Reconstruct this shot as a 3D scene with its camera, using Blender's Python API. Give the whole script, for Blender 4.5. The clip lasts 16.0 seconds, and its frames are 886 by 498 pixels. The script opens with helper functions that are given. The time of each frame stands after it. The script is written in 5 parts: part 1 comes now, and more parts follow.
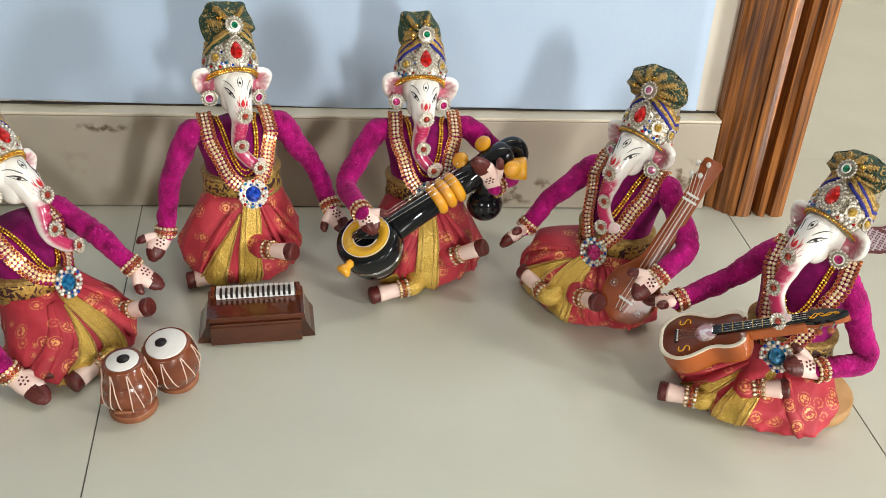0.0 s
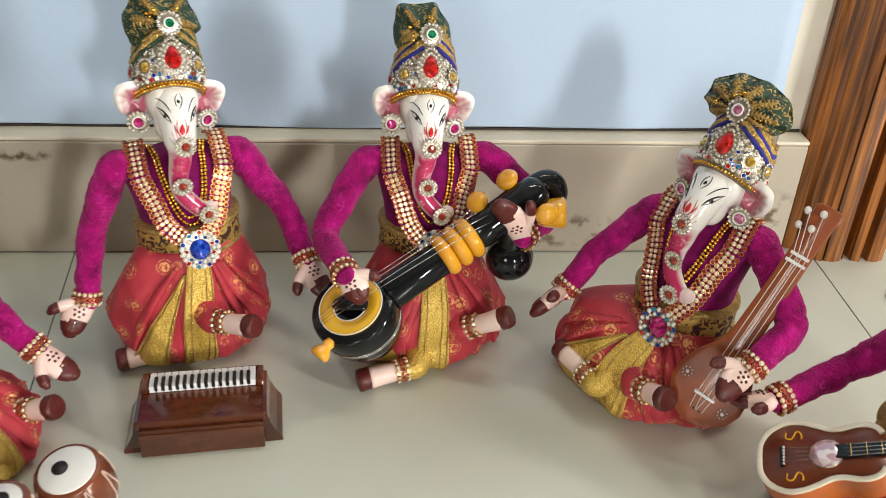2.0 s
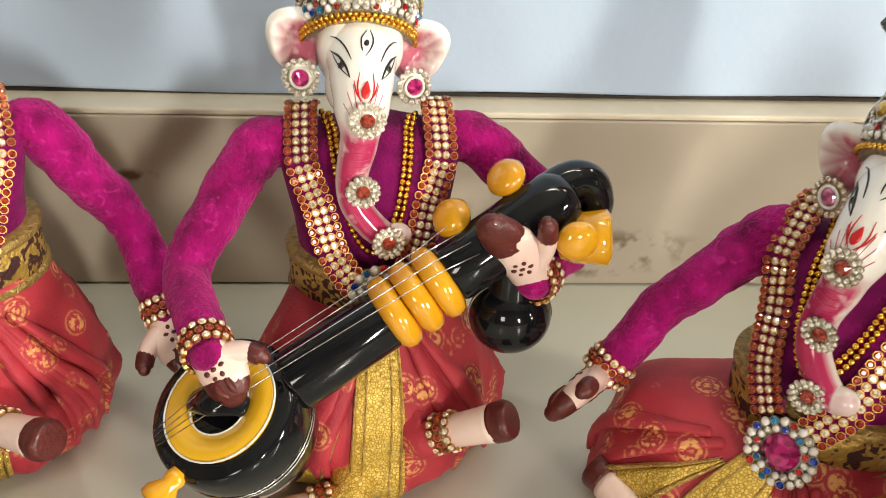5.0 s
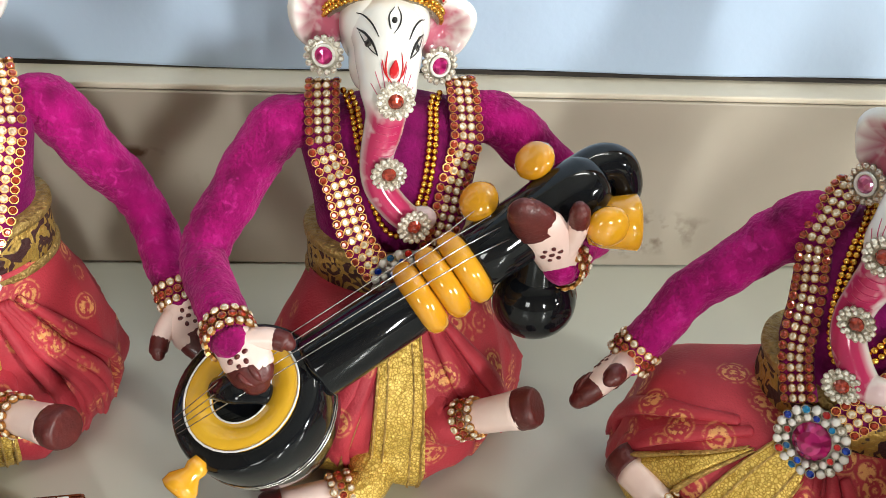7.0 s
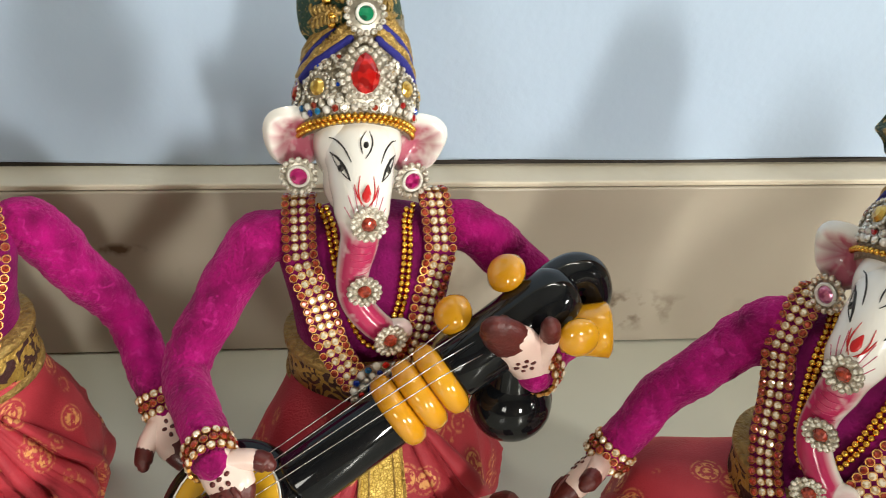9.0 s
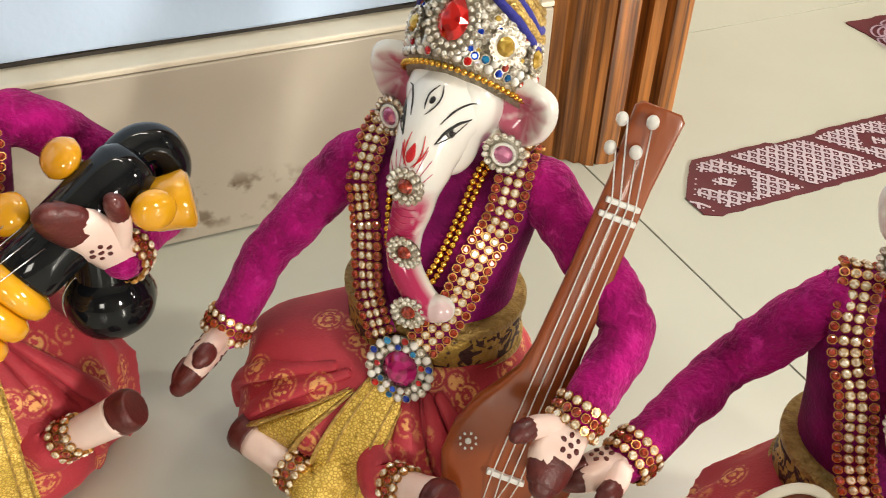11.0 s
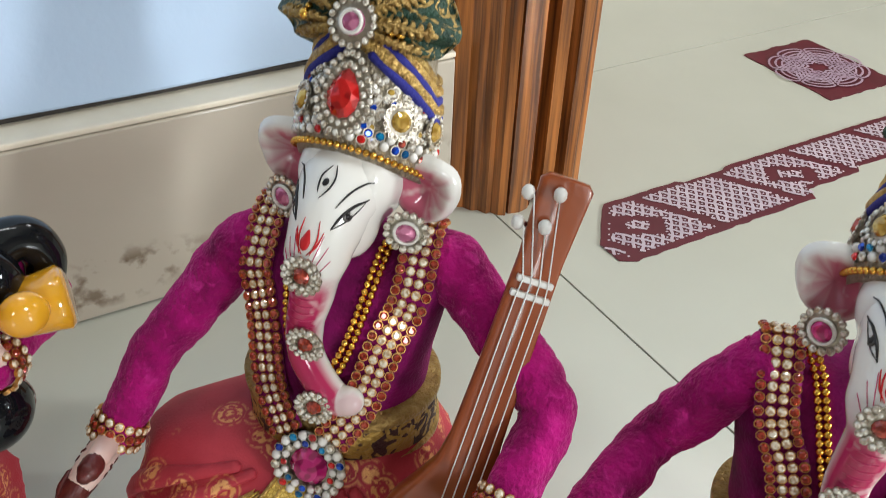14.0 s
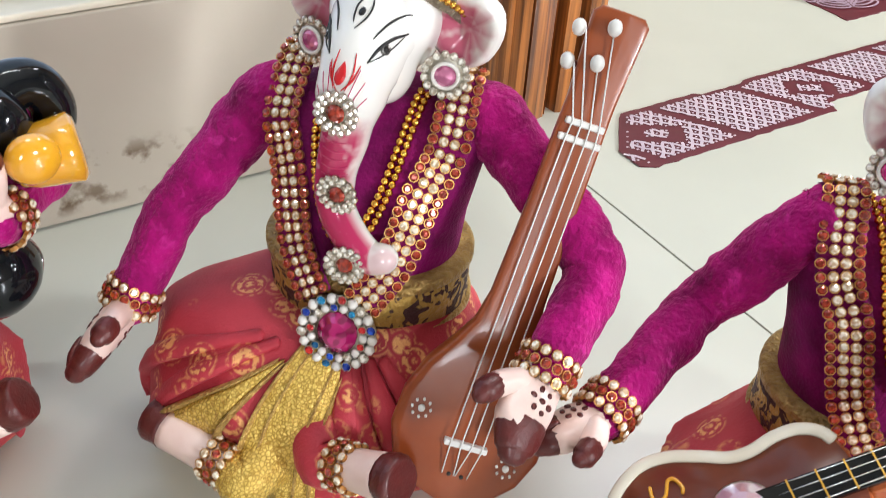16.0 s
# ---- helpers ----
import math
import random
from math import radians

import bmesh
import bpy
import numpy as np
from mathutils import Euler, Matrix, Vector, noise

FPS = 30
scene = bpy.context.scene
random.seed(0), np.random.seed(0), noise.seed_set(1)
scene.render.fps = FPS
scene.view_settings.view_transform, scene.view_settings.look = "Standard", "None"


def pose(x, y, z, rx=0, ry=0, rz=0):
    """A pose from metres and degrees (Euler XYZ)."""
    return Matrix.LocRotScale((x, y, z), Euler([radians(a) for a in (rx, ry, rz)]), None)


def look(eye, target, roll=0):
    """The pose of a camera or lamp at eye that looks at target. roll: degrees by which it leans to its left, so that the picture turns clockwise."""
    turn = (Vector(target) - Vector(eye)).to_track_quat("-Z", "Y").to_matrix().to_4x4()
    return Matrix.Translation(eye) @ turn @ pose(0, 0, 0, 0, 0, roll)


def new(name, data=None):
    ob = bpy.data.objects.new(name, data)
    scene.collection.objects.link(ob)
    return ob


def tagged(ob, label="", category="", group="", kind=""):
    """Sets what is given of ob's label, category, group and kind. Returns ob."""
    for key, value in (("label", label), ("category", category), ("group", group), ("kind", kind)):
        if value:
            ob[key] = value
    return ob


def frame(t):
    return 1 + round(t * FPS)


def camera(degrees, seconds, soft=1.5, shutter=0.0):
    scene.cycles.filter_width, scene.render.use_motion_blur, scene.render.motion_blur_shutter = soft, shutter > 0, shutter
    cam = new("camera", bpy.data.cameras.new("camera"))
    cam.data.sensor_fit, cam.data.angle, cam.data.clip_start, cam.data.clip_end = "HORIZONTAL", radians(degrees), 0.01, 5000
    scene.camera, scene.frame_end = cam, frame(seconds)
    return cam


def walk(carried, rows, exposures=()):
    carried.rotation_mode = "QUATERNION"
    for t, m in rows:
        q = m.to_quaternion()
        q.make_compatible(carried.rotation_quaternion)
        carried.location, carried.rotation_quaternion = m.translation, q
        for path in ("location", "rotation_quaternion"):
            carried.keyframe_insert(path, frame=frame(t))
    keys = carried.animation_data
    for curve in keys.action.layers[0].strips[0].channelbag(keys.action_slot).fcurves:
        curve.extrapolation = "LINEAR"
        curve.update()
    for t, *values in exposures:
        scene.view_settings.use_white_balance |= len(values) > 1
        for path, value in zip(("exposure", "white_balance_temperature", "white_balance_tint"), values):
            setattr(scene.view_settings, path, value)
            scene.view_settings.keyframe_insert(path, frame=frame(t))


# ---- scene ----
cam = camera(52.0, 16.0, soft=0.8, shutter=0.4)
PATH = [
    (0, (-0.093, 0.017, 0.604), (0.066, 1.7, -0.465), 3.0),
    (0.5, (-0.093, 0.058, 0.583), (0.074, 1.736, -0.492), 3.1),
    (1, (-0.093, 0.115, 0.573), (0.069, 1.8, -0.493), 2.9),
    (1.5, (-0.089, 0.186, 0.549), (0.06, 1.873, -0.514), 2.6),
    (2, (-0.073, 0.261, 0.522), (0.061, 1.941, -0.553), 2.4),
    (2.5, (-0.04, 0.324, 0.493), (0.079, 2.006, -0.583), 2.1),
    (3, (-0.022, 0.401, 0.468), (0.097, 2.082, -0.609), 2.0),
    (3.5, (-0.019, 0.461, 0.443), (0.092, 2.14, -0.639), 2.1),
    (4, (-0.022, 0.502, 0.408), (0.082, 2.182, -0.672), 2.0),
    (4.5, (-0.026, 0.533, 0.391), (0.082, 2.206, -0.699), 2.3),
    (5, (-0.02, 0.553, 0.37), (0.082, 2.222, -0.727), 2.2),
    (5.2, (-0.022, 0.562, 0.363), (0.076, 2.199, -0.782), 2.4),
    (7.3, (-0.043, 0.566, 0.371), (0.117, 2.197, -0.774), 3.7),
    (7.5, (-0.04, 0.567, 0.379), (0.118, 2.196, -0.771), 3.6),
    (8, (-0.032, 0.571, 0.393), (0.102, 2.197, -0.764), 2.8),
    (8.5, (-0.03, 0.574, 0.399), (0.107, 2.217, -0.733), 2.6),
    (9, (-0.035, 0.579, 0.409), (0.137, 2.238, -0.695), 2.5),
    (9.5, (-0.029, 0.574, 0.412), (0.267, 2.216, -0.691), 1.9),
    (10, (0.01, 0.56, 0.393), (0.493, 2.083, -0.809), 1.5),
    (10.2, (0.019, 0.559, 0.386), (0.577, 2.041, -0.835), 1.5),
    (12.3, (0.054, 0.571, 0.374), (0.776, 1.979, -0.849), 2.3),
    (12.5, (0.057, 0.575, 0.381), (0.788, 1.981, -0.84), 2.3),
    (13, (0.064, 0.583, 0.393), (0.881, 1.983, -0.778), 2.1),
    (13.5, (0.065, 0.585, 0.394), (0.905, 1.979, -0.767), 2.0),
    (14, (0.059, 0.586, 0.38), (0.907, 1.969, -0.79), 2.5),
    (14.5, (0.054, 0.591, 0.358), (0.908, 1.96, -0.823), 3.0),
    (15, (0.052, 0.593, 0.351), (0.91, 1.955, -0.836), 3.0),
    (15.5, (0.048, 0.591, 0.342), (0.91, 1.942, -0.855), 3.2),
    (16, (0.038, 0.588, 0.329), (0.901, 1.919, -0.89), 3.6),
]
# the clip's camera meters and balances anew as it closes in on the dolls
EXPOSURES = [(0, -0.13, 6550, 9.7), (2.0, -0.10, 6600, 9.5), (3.0, -0.10, 6700, 9.5), (4.0, -0.02, 7000, 10), (5.0, 0.12, 7200, 10), (7.5, 0.07, 6250, 7), (8.5, -0.06, 6600, 7.4), (9.0, -0.09, 6800, 7.4),
             (10.0, 0.06, 7500, 10), (12.5, 0.20, 6000, 8.5), (13.0, -0.15, 5950, 8), (13.5, -0.20, 5950, 8), (14.0, -0.12, 6000, 8), (14.5, 0.18, 6150, 10), (15.5, 0.42, 6050, 11), (16.0, 0.42, 5900, 11)]
walk(cam, [(t, look(eye, target, roll)) for t, eye, target, roll in PATH], EXPOSURES)

# ---- world and light ----
world = bpy.data.worlds.new("world")
scene.world = world
world.use_nodes = True
world.node_tree.nodes["Background"].inputs[0].default_value = (0.85, 0.92, 1.0, 1)
world.node_tree.nodes["Background"].inputs[1].default_value = 0.15


def area(name, eye, target, w, h, watts, colour):
    d = bpy.data.lights.new(name, "AREA")
    d.shape, d.size, d.size_y, d.energy, d.color = "RECTANGLE", w, h, watts, colour
    ob = new(name, d)
    ob.matrix_world = look(eye, target)
    return ob


# tube lamp high on the wall behind the dolls, the two windows of the wall behind the camera, lamp of the next room
area("tube_lamp", (0.35, 0.98, 2.15), (0.15, 0.45, 0.0), 1.2, 0.06, 11, (0.98, 0.98, 0.92))
area("window_light", (0.95, -1.70, 0.75), (0.05, 0.95, 0.12), 0.17, 0.42, 38, (0.98, 0.98, 0.94))
area("window_light_far", (-1.10, -1.70, 0.95), (-0.05, 0.95, 0.12), 0.5, 0.6, 15, (0.98, 0.98, 0.94))
# the lamp at x 2.60 is an added fill brightening the wall's right end
area("right_fill", (2.60, -0.80, 0.85), (0.15, 1.0, 0.10), 0.30, 0.7, 80, (0.98, 0.98, 0.94))
area("next_room_lamp", (1.9, 1.7, 2.3), (1.0, 1.0, 0.0), 0.9, 0.3, 22, (1.0, 0.97, 0.93))

# ---- materials ----


def material(name, colour, rough=0.5, metal=0.0, second=None, scale=30.0, detail=4.0, spread=0.5, bump=0.0, bump_scale=None,
             sheen=0.0, coat=0.0, spec=0.5, stretch=(1, 1, 1), trans=0.0, rough_var=0.0, ior=1.45):
    """A surface of two colours mixed by noise, with bump and optional sheen, coat and clearness."""
    m = bpy.data.materials.new(name)
    m.use_nodes = True
    t = m.node_tree
    b = t.nodes["Principled BSDF"]
    link = t.links.new
    co = t.nodes.new("ShaderNodeTexCoord")
    mp = t.nodes.new("ShaderNodeMapping")
    mp.inputs["Scale"].default_value = stretch
    link(co.outputs["Object"], mp.inputs["Vector"])
    n = t.nodes.new("ShaderNodeTexNoise")
    n.inputs["Scale"].default_value, n.inputs["Detail"].default_value = scale, detail
    link(mp.outputs[0], n.inputs["Vector"])
    ramp = t.nodes.new("ShaderNodeValToRGB")
    lo, hi = 0.5 - spread / 2, 0.5 + spread / 2
    ramp.color_ramp.elements[0].position, ramp.color_ramp.elements[1].position = max(lo, 0), min(hi, 1)
    ramp.color_ramp.elements[0].color = (*(second or [c * 0.82 for c in colour]), 1)
    ramp.color_ramp.elements[1].color = (*colour, 1)
    link(n.outputs["Fac"], ramp.inputs[0])
    link(ramp.outputs[0], b.inputs["Base Color"])
    b.inputs["Roughness"].default_value, b.inputs["Metallic"].default_value = rough, metal
    b.inputs["Sheen Weight"].default_value = sheen
    b.inputs["Sheen Tint"].default_value = (*[min(1, c * 1.6 + 0.25) for c in colour], 1)
    b.inputs["Coat Weight"].default_value, b.inputs["Coat Roughness"].default_value = coat, 0.06
    b.inputs["Specular IOR Level"].default_value = spec
    b.inputs["Transmission Weight"].default_value, b.inputs["IOR"].default_value = trans, ior
    if rough_var:
        mr = t.nodes.new("ShaderNodeMapRange")
        mr.inputs["To Min"].default_value, mr.inputs["To Max"].default_value = rough - rough_var, rough + rough_var
        link(n.outputs["Fac"], mr.inputs["Value"])
        link(mr.outputs[0], b.inputs["Roughness"])
    if bump:
        n2 = t.nodes.new("ShaderNodeTexNoise")
        n2.inputs["Scale"].default_value, n2.inputs["Detail"].default_value = bump_scale or scale * 4, 3
        link(mp.outputs[0], n2.inputs["Vector"])
        bp = t.nodes.new("ShaderNodeBump")
        bp.inputs["Strength"].default_value, bp.inputs["Distance"].default_value = bump, 0.002
        link(n2.outputs["Fac"], bp.inputs["Height"])
        link(bp.outputs[0], b.inputs["Normal"])
    return m


def nodes_of(m):
    t = m.node_tree
    return t, t.nodes["Principled BSDF"], t.nodes["Mapping"], next(n for n in t.nodes if n.type == "VALTORGB")


def overlay(m, make, colour, metal=None, rough=None):
    """Lays a second colour over a material where the factor built by make(tree, mapping) is one."""
    t, b, mp, ramp = nodes_of(m)
    fac = make(t, mp)
    old = b.inputs["Base Color"].links[0].from_socket
    mix = t.nodes.new("ShaderNodeMix")
    mix.data_type = "RGBA"
    t.links.new(fac, mix.inputs[0])
    t.links.new(old, mix.inputs[6])
    mix.inputs[7].default_value = (*colour, 1)
    t.links.new(mix.outputs[2], b.inputs["Base Color"])
    for key, value in (("Metallic", metal), ("Roughness", rough)):
        if value is not None:
            mr = t.nodes.new("ShaderNodeMapRange")
            mr.inputs["To Min"].default_value = b.inputs[key].default_value
            mr.inputs["To Max"].default_value = value
            t.links.new(fac, mr.inputs["Value"])
            t.links.new(mr.outputs[0], b.inputs[key])


def threshold(t, socket, lo, hi):
    mr = t.nodes.new("ShaderNodeMapRange")
    mr.inputs["From Min"].default_value, mr.inputs["From Max"].default_value = lo, hi
    t.links.new(socket, mr.inputs["Value"])
    return mr.outputs[0]


def product(t, a, b):
    n = t.nodes.new("ShaderNodeMath")
    n.operation = "MULTIPLY"
    t.links.new(a, n.inputs[0])
    t.links.new(b, n.inputs[1])
    return n.outputs[0]


def blossoms(t, mp):
    """Scattered woven motifs: petals round each cell's centre, broken by fine threads."""
    v = t.nodes.new("ShaderNodeTexVoronoi")
    v.inputs["Scale"].default_value, v.inputs["Randomness"].default_value = 52, 0.75
    t.links.new(mp.outputs[0], v.inputs["Vector"])
    rings = t.nodes.new("ShaderNodeMath")
    rings.operation = "SINE"
    k = t.nodes.new("ShaderNodeMath")
    k.operation = "MULTIPLY"
    k.inputs[1].default_value = 34
    t.links.new(v.outputs["Distance"], k.inputs[0])
    t.links.new(k.outputs[0], rings.inputs[0])
    near = threshold(t, v.outputs["Distance"], 0.43, 0.33)
    n = t.nodes.new("ShaderNodeTexNoise")
    n.inputs["Scale"].default_value, n.inputs["Detail"].default_value = 430, 4
    t.links.new(mp.outputs[0], n.inputs["Vector"])
    f = product(t, near, threshold(t, rings.outputs[0], -0.9, 0.1))
    return product(t, f, threshold(t, n.outputs["Fac"], 0.42, 0.54))


def weave(t, mp):
    """Dark ground between the raised scrolls of a woven border."""
    w = t.nodes.new("ShaderNodeTexVoronoi")
    w.feature = "DISTANCE_TO_EDGE"
    w.inputs["Scale"].default_value = 620
    t.links.new(mp.outputs[0], w.inputs["Vector"])
    return threshold(t, w.outputs["Distance"], 0.20, 0.04)


def scrolls(t, mp):
    n = t.nodes.new("ShaderNodeTexNoise")
    n.inputs["Scale"].default_value, n.inputs["Detail"].default_value = 130, 1
    n.inputs["Distortion"].default_value = 1.6
    t.links.new(mp.outputs[0], n.inputs["Vector"])
    return threshold(t, n.outputs["Fac"], 0.50, 0.54)


def sprays(t, mp):
    n = t.nodes.new("ShaderNodeTexNoise")
    n.inputs["Scale"].default_value, n.inputs["Detail"].default_value = 170, 2
    n.inputs["Distortion"].default_value = 2.2
    t.links.new(mp.outputs[0], n.inputs["Vector"])
    return threshold(t, n.outputs["Fac"], 0.565, 0.625)


crown_net = material("silver_net", (0.42, 0.36, 0.27), 0.4, 0.55, second=(0.20, 0.16, 0.11), scale=420, bump=0.9, bump_scale=700)
velvet = material("magenta_velvet", (0.48, 0.006, 0.190), 0.85, second=(0.095, 0.0008, 0.034), scale=60, detail=9, spread=0.50, bump=0.9, bump_scale=420, sheen=0.38, spec=0.12)


def rubbed(t, mp):
    """Pile brushed up in small patches."""
    n = t.nodes.new("ShaderNodeTexNoise")
    n.inputs["Scale"].default_value, n.inputs["Detail"].default_value, n.inputs["Distortion"].default_value = 190, 5, 0.8
    t.links.new(mp.outputs[0], n.inputs["Vector"])
    return threshold(t, n.outputs["Fac"], 0.56, 0.80)


overlay(velvet, rubbed, (0.54, 0.025, 0.25))
maroon_cloth = material("maroon_velvet", (0.25, 0.003, 0.115), 0.85, second=(0.09, 0.001, 0.042), scale=80, bump=0.4, bump_scale=700, sheen=0.2, spec=0.2)
coral = material("coral_brocade", (0.53, 0.044, 0.064), 0.55, second=(0.32, 0.018, 0.032), scale=35, bump=0.25, bump_scale=900, sheen=0.12, spec=0.4)
overlay(coral, blossoms, (0.78, 0.38, 0.14), metal=0.35, rough=0.4)
brocade = material("gold_brocade", (0.88, 0.64, 0.17), 0.34, 0.30, second=(0.66, 0.44, 0.08), scale=160, bump=0.8, bump_scale=420)
overlay(brocade, weave, (0.46, 0.27, 0.04))
border = material("gold_black_border", (0.54, 0.36, 0.09), 0.4, 0.45, second=(0.36, 0.21, 0.04), scale=150, bump=0.7, bump_scale=500)
overlay(border, scrolls, (0.045, 0.012, 0.012), metal=0.0, rough=0.6)
gold_thread = material("gold_thread", (0.50, 0.34, 0.11), 0.38, 0.5, second=(0.22, 0.12, 0.03), scale=260, bump=1.0, bump_scale=520)
green_cloth = material("dark_green_brocade", (0.012, 0.05, 0.026), 0.55, second=(0.006, 0.025, 0.014), scale=200, bump=0.5, bump_scale=800, sheen=0.2)
overlay(green_cloth, sprays, (0.42, 0.28, 0.09), metal=0.6, rough=0.4)
braid = material("bright_gold_braid", (0.74, 0.50, 0.16), 0.34, 0.6, second=(0.34, 0.19, 0.05), scale=420, bump=1.0, bump_scale=700)
blue_velvet = material("blue_velvet", (0.018, 0.018, 0.22), 0.8, scale=120, bump=0.3, bump_scale=900, sheen=0.4)
porcelain = material("painted_porcelain", (0.86, 0.835, 0.80), 0.16, second=(0.80, 0.765, 0.72), scale=25, coat=0.5, spec=0.5)
skin = material("pale_pink_paint", (0.84, 0.66, 0.60), 0.30, second=(0.76, 0.53, 0.47), scale=50, coat=0.25, bump=0.15, bump_scale=220)
henna = material("dark_red_paint", (0.115, 0.016, 0.014), 0.42, second=(0.065, 0.009, 0.008), scale=160, bump=0.2, coat=0.15)
ink = material("black_ink", (0.012, 0.010, 0.010), 0.4)
iris_grey = material("grey_iris_paint", (0.10, 0.09, 0.08), 0.35, second=(0.05, 0.045, 0.04), scale=300)
red_paint = material("red_paint", (0.62, 0.02, 0.025), 0.3)
pink_paint = material("pink_line_paint", (0.60, 0.05, 0.16), 0.35)
white_paint = material("white_gloss_paint", (0.82, 0.80, 0.77), 0.3)
key_white = material("ivory_white_key", (0.80, 0.80, 0.80), 0.25, second=(0.70, 0.69, 0.68), scale=60)
gold_bead = material("gold_bead", (0.90, 0.52, 0.10), 0.22, 1.0, second=(0.75, 0.40, 0.06), scale=300)
silver = material("silver_setting", (0.60, 0.55, 0.47), 0.34, 1.0, second=(0.36, 0.32, 0.26), scale=400)
cup_gold = material("copper_gold_setting", (0.74, 0.40, 0.13), 0.36, 0.85, second=(0.42, 0.19, 0.05), scale=300)
# clear and champagne stones: sparkle put into the colour as bright and dark flecks
crystal = material("clear_rhinestone", (0.98, 0.94, 0.86), 0.05, 0.30, second=(0.45, 0.38, 0.30), scale=700, detail=0, spread=0.22, coat=1.0)
warm_crystal = material("champagne_rhinestone", (1.0, 0.92, 0.76), 0.05, 0.25, second=(0.60, 0.43, 0.26), scale=700, detail=0, spread=0.22, coat=1.0)
red_stone = material("red_brown_rhinestone", (0.50, 0.06, 0.03), 0.08, 0.35, second=(0.20, 0.02, 0.012), scale=600, spread=0.2, coat=1.0)
gem_red = material("red_gem", (0.72, 0.012, 0.012), 0.05, 0.45, second=(0.40, 0.004, 0.006), scale=260, detail=0, spread=0.1, coat=1.0)
gem_blue = material("blue_gem", (0.01, 0.10, 0.75), 0.05, 0.45, second=(0.0, 0.03, 0.35), scale=260, detail=0, spread=0.1, coat=1.0)
gem_teal = material("sky_blue_gem", (0.01, 0.26, 0.55), 0.05, 0.45, second=(0.0, 0.10, 0.28), scale=260, detail=0, spread=0.1, coat=1.0)
gem_pink = material("pink_gem", (0.62, 0.02, 0.22), 0.05, 0.4, second=(0.32, 0.006, 0.10), scale=260, detail=0, spread=0.1, coat=1.0)
gem_pale = material("pale_pink_gem", (0.70, 0.24, 0.42), 0.06, 0.35, second=(0.42, 0.10, 0.22), scale=300, detail=0, spread=0.1, coat=1.0)
gem_green = material("green_gem", (0.01, 0.32, 0.15), 0.05, 0.45, second=(0.004, 0.14, 0.07), scale=260, detail=0, spread=0.1, coat=1.0)
gem_yellow = material("yellow_gem", (0.72, 0.48, 0.10), 0.08, 0.5, second=(0.45, 0.26, 0.04), scale=260, detail=0, spread=0.1, coat=1.0)
pearl = material("pearl_bead", (0.82, 0.79, 0.74), 0.18, second=(0.66, 0.62, 0.58), scale=200, coat=0.6)
black_lacquer = material("black_lacquer", (0.004, 0.0045, 0.006), 0.07, second=(0.007, 0.008, 0.010), scale=40, coat=0.15, spec=0.35)
yellow_lacquer = material("ochre_lacquer", (0.76, 0.37, 0.015), 0.12, second=(0.64, 0.27, 0.010), scale=22, coat=1.0)
face_yellow = material("yellow_lacquer", (0.82, 0.47, 0.03), 0.2, second=(0.74, 0.40, 0.02), scale=30, coat=0.5)
string_metal = material("steel_string", (0.72, 0.70, 0.68), 0.25, 1.0)
red_wood = material("red_brown_varnished_wood", (0.34, 0.078, 0.018), 0.28, second=(0.17, 0.030, 0.008), scale=26, spread=0.7, coat=0.4, bump=0.12, bump_scale=90, stretch=(1, 1, 0.35))
harmonium_wood = material("dark_varnished_wood", (0.145, 0.032, 0.008), 0.20, second=(0.010, 0.004, 0.003), scale=15, spread=0.50, coat=0.8, bump=0.3, bump_scale=110, stretch=(0.4, 1, 1))
clay = material("brown_glazed_clay", (0.23, 0.060, 0.022), 0.26, second=(0.075, 0.017, 0.008), scale=60, spread=0.7, coat=0.5, bump=0.2, bump_scale=160)
guitar_top = material("dark_brown_guitar_top", (0.19, 0.038, 0.011), 0.28, second=(0.085, 0.016, 0.006), scale=40, coat=0.15, stretch=(1, 0.25, 1))
guitar_side_wood = material("orange_guitar_side", (0.46, 0.11, 0.018), 0.30, second=(0.20, 0.04, 0.008), scale=30, coat=0.35, spread=0.8)
cream_edge = material("cream_binding", (0.78, 0.72, 0.60), 0.35, second=(0.66, 0.58, 0.45), scale=60)
gem_clear = material("clear_pink_gem", (0.86, 0.74, 0.76), 0.05, 0.3, second=(0.55, 0.34, 0.40), scale=180, detail=0, spread=0.1, coat=1.0)
plywood = material("pale_plywood", (0.48, 0.28, 0.12), 0.6, second=(0.36, 0.19, 0.07), scale=50, bump=0.2)

# ---- mesh tools ----
from mathutils.bvhtree import BVHTree


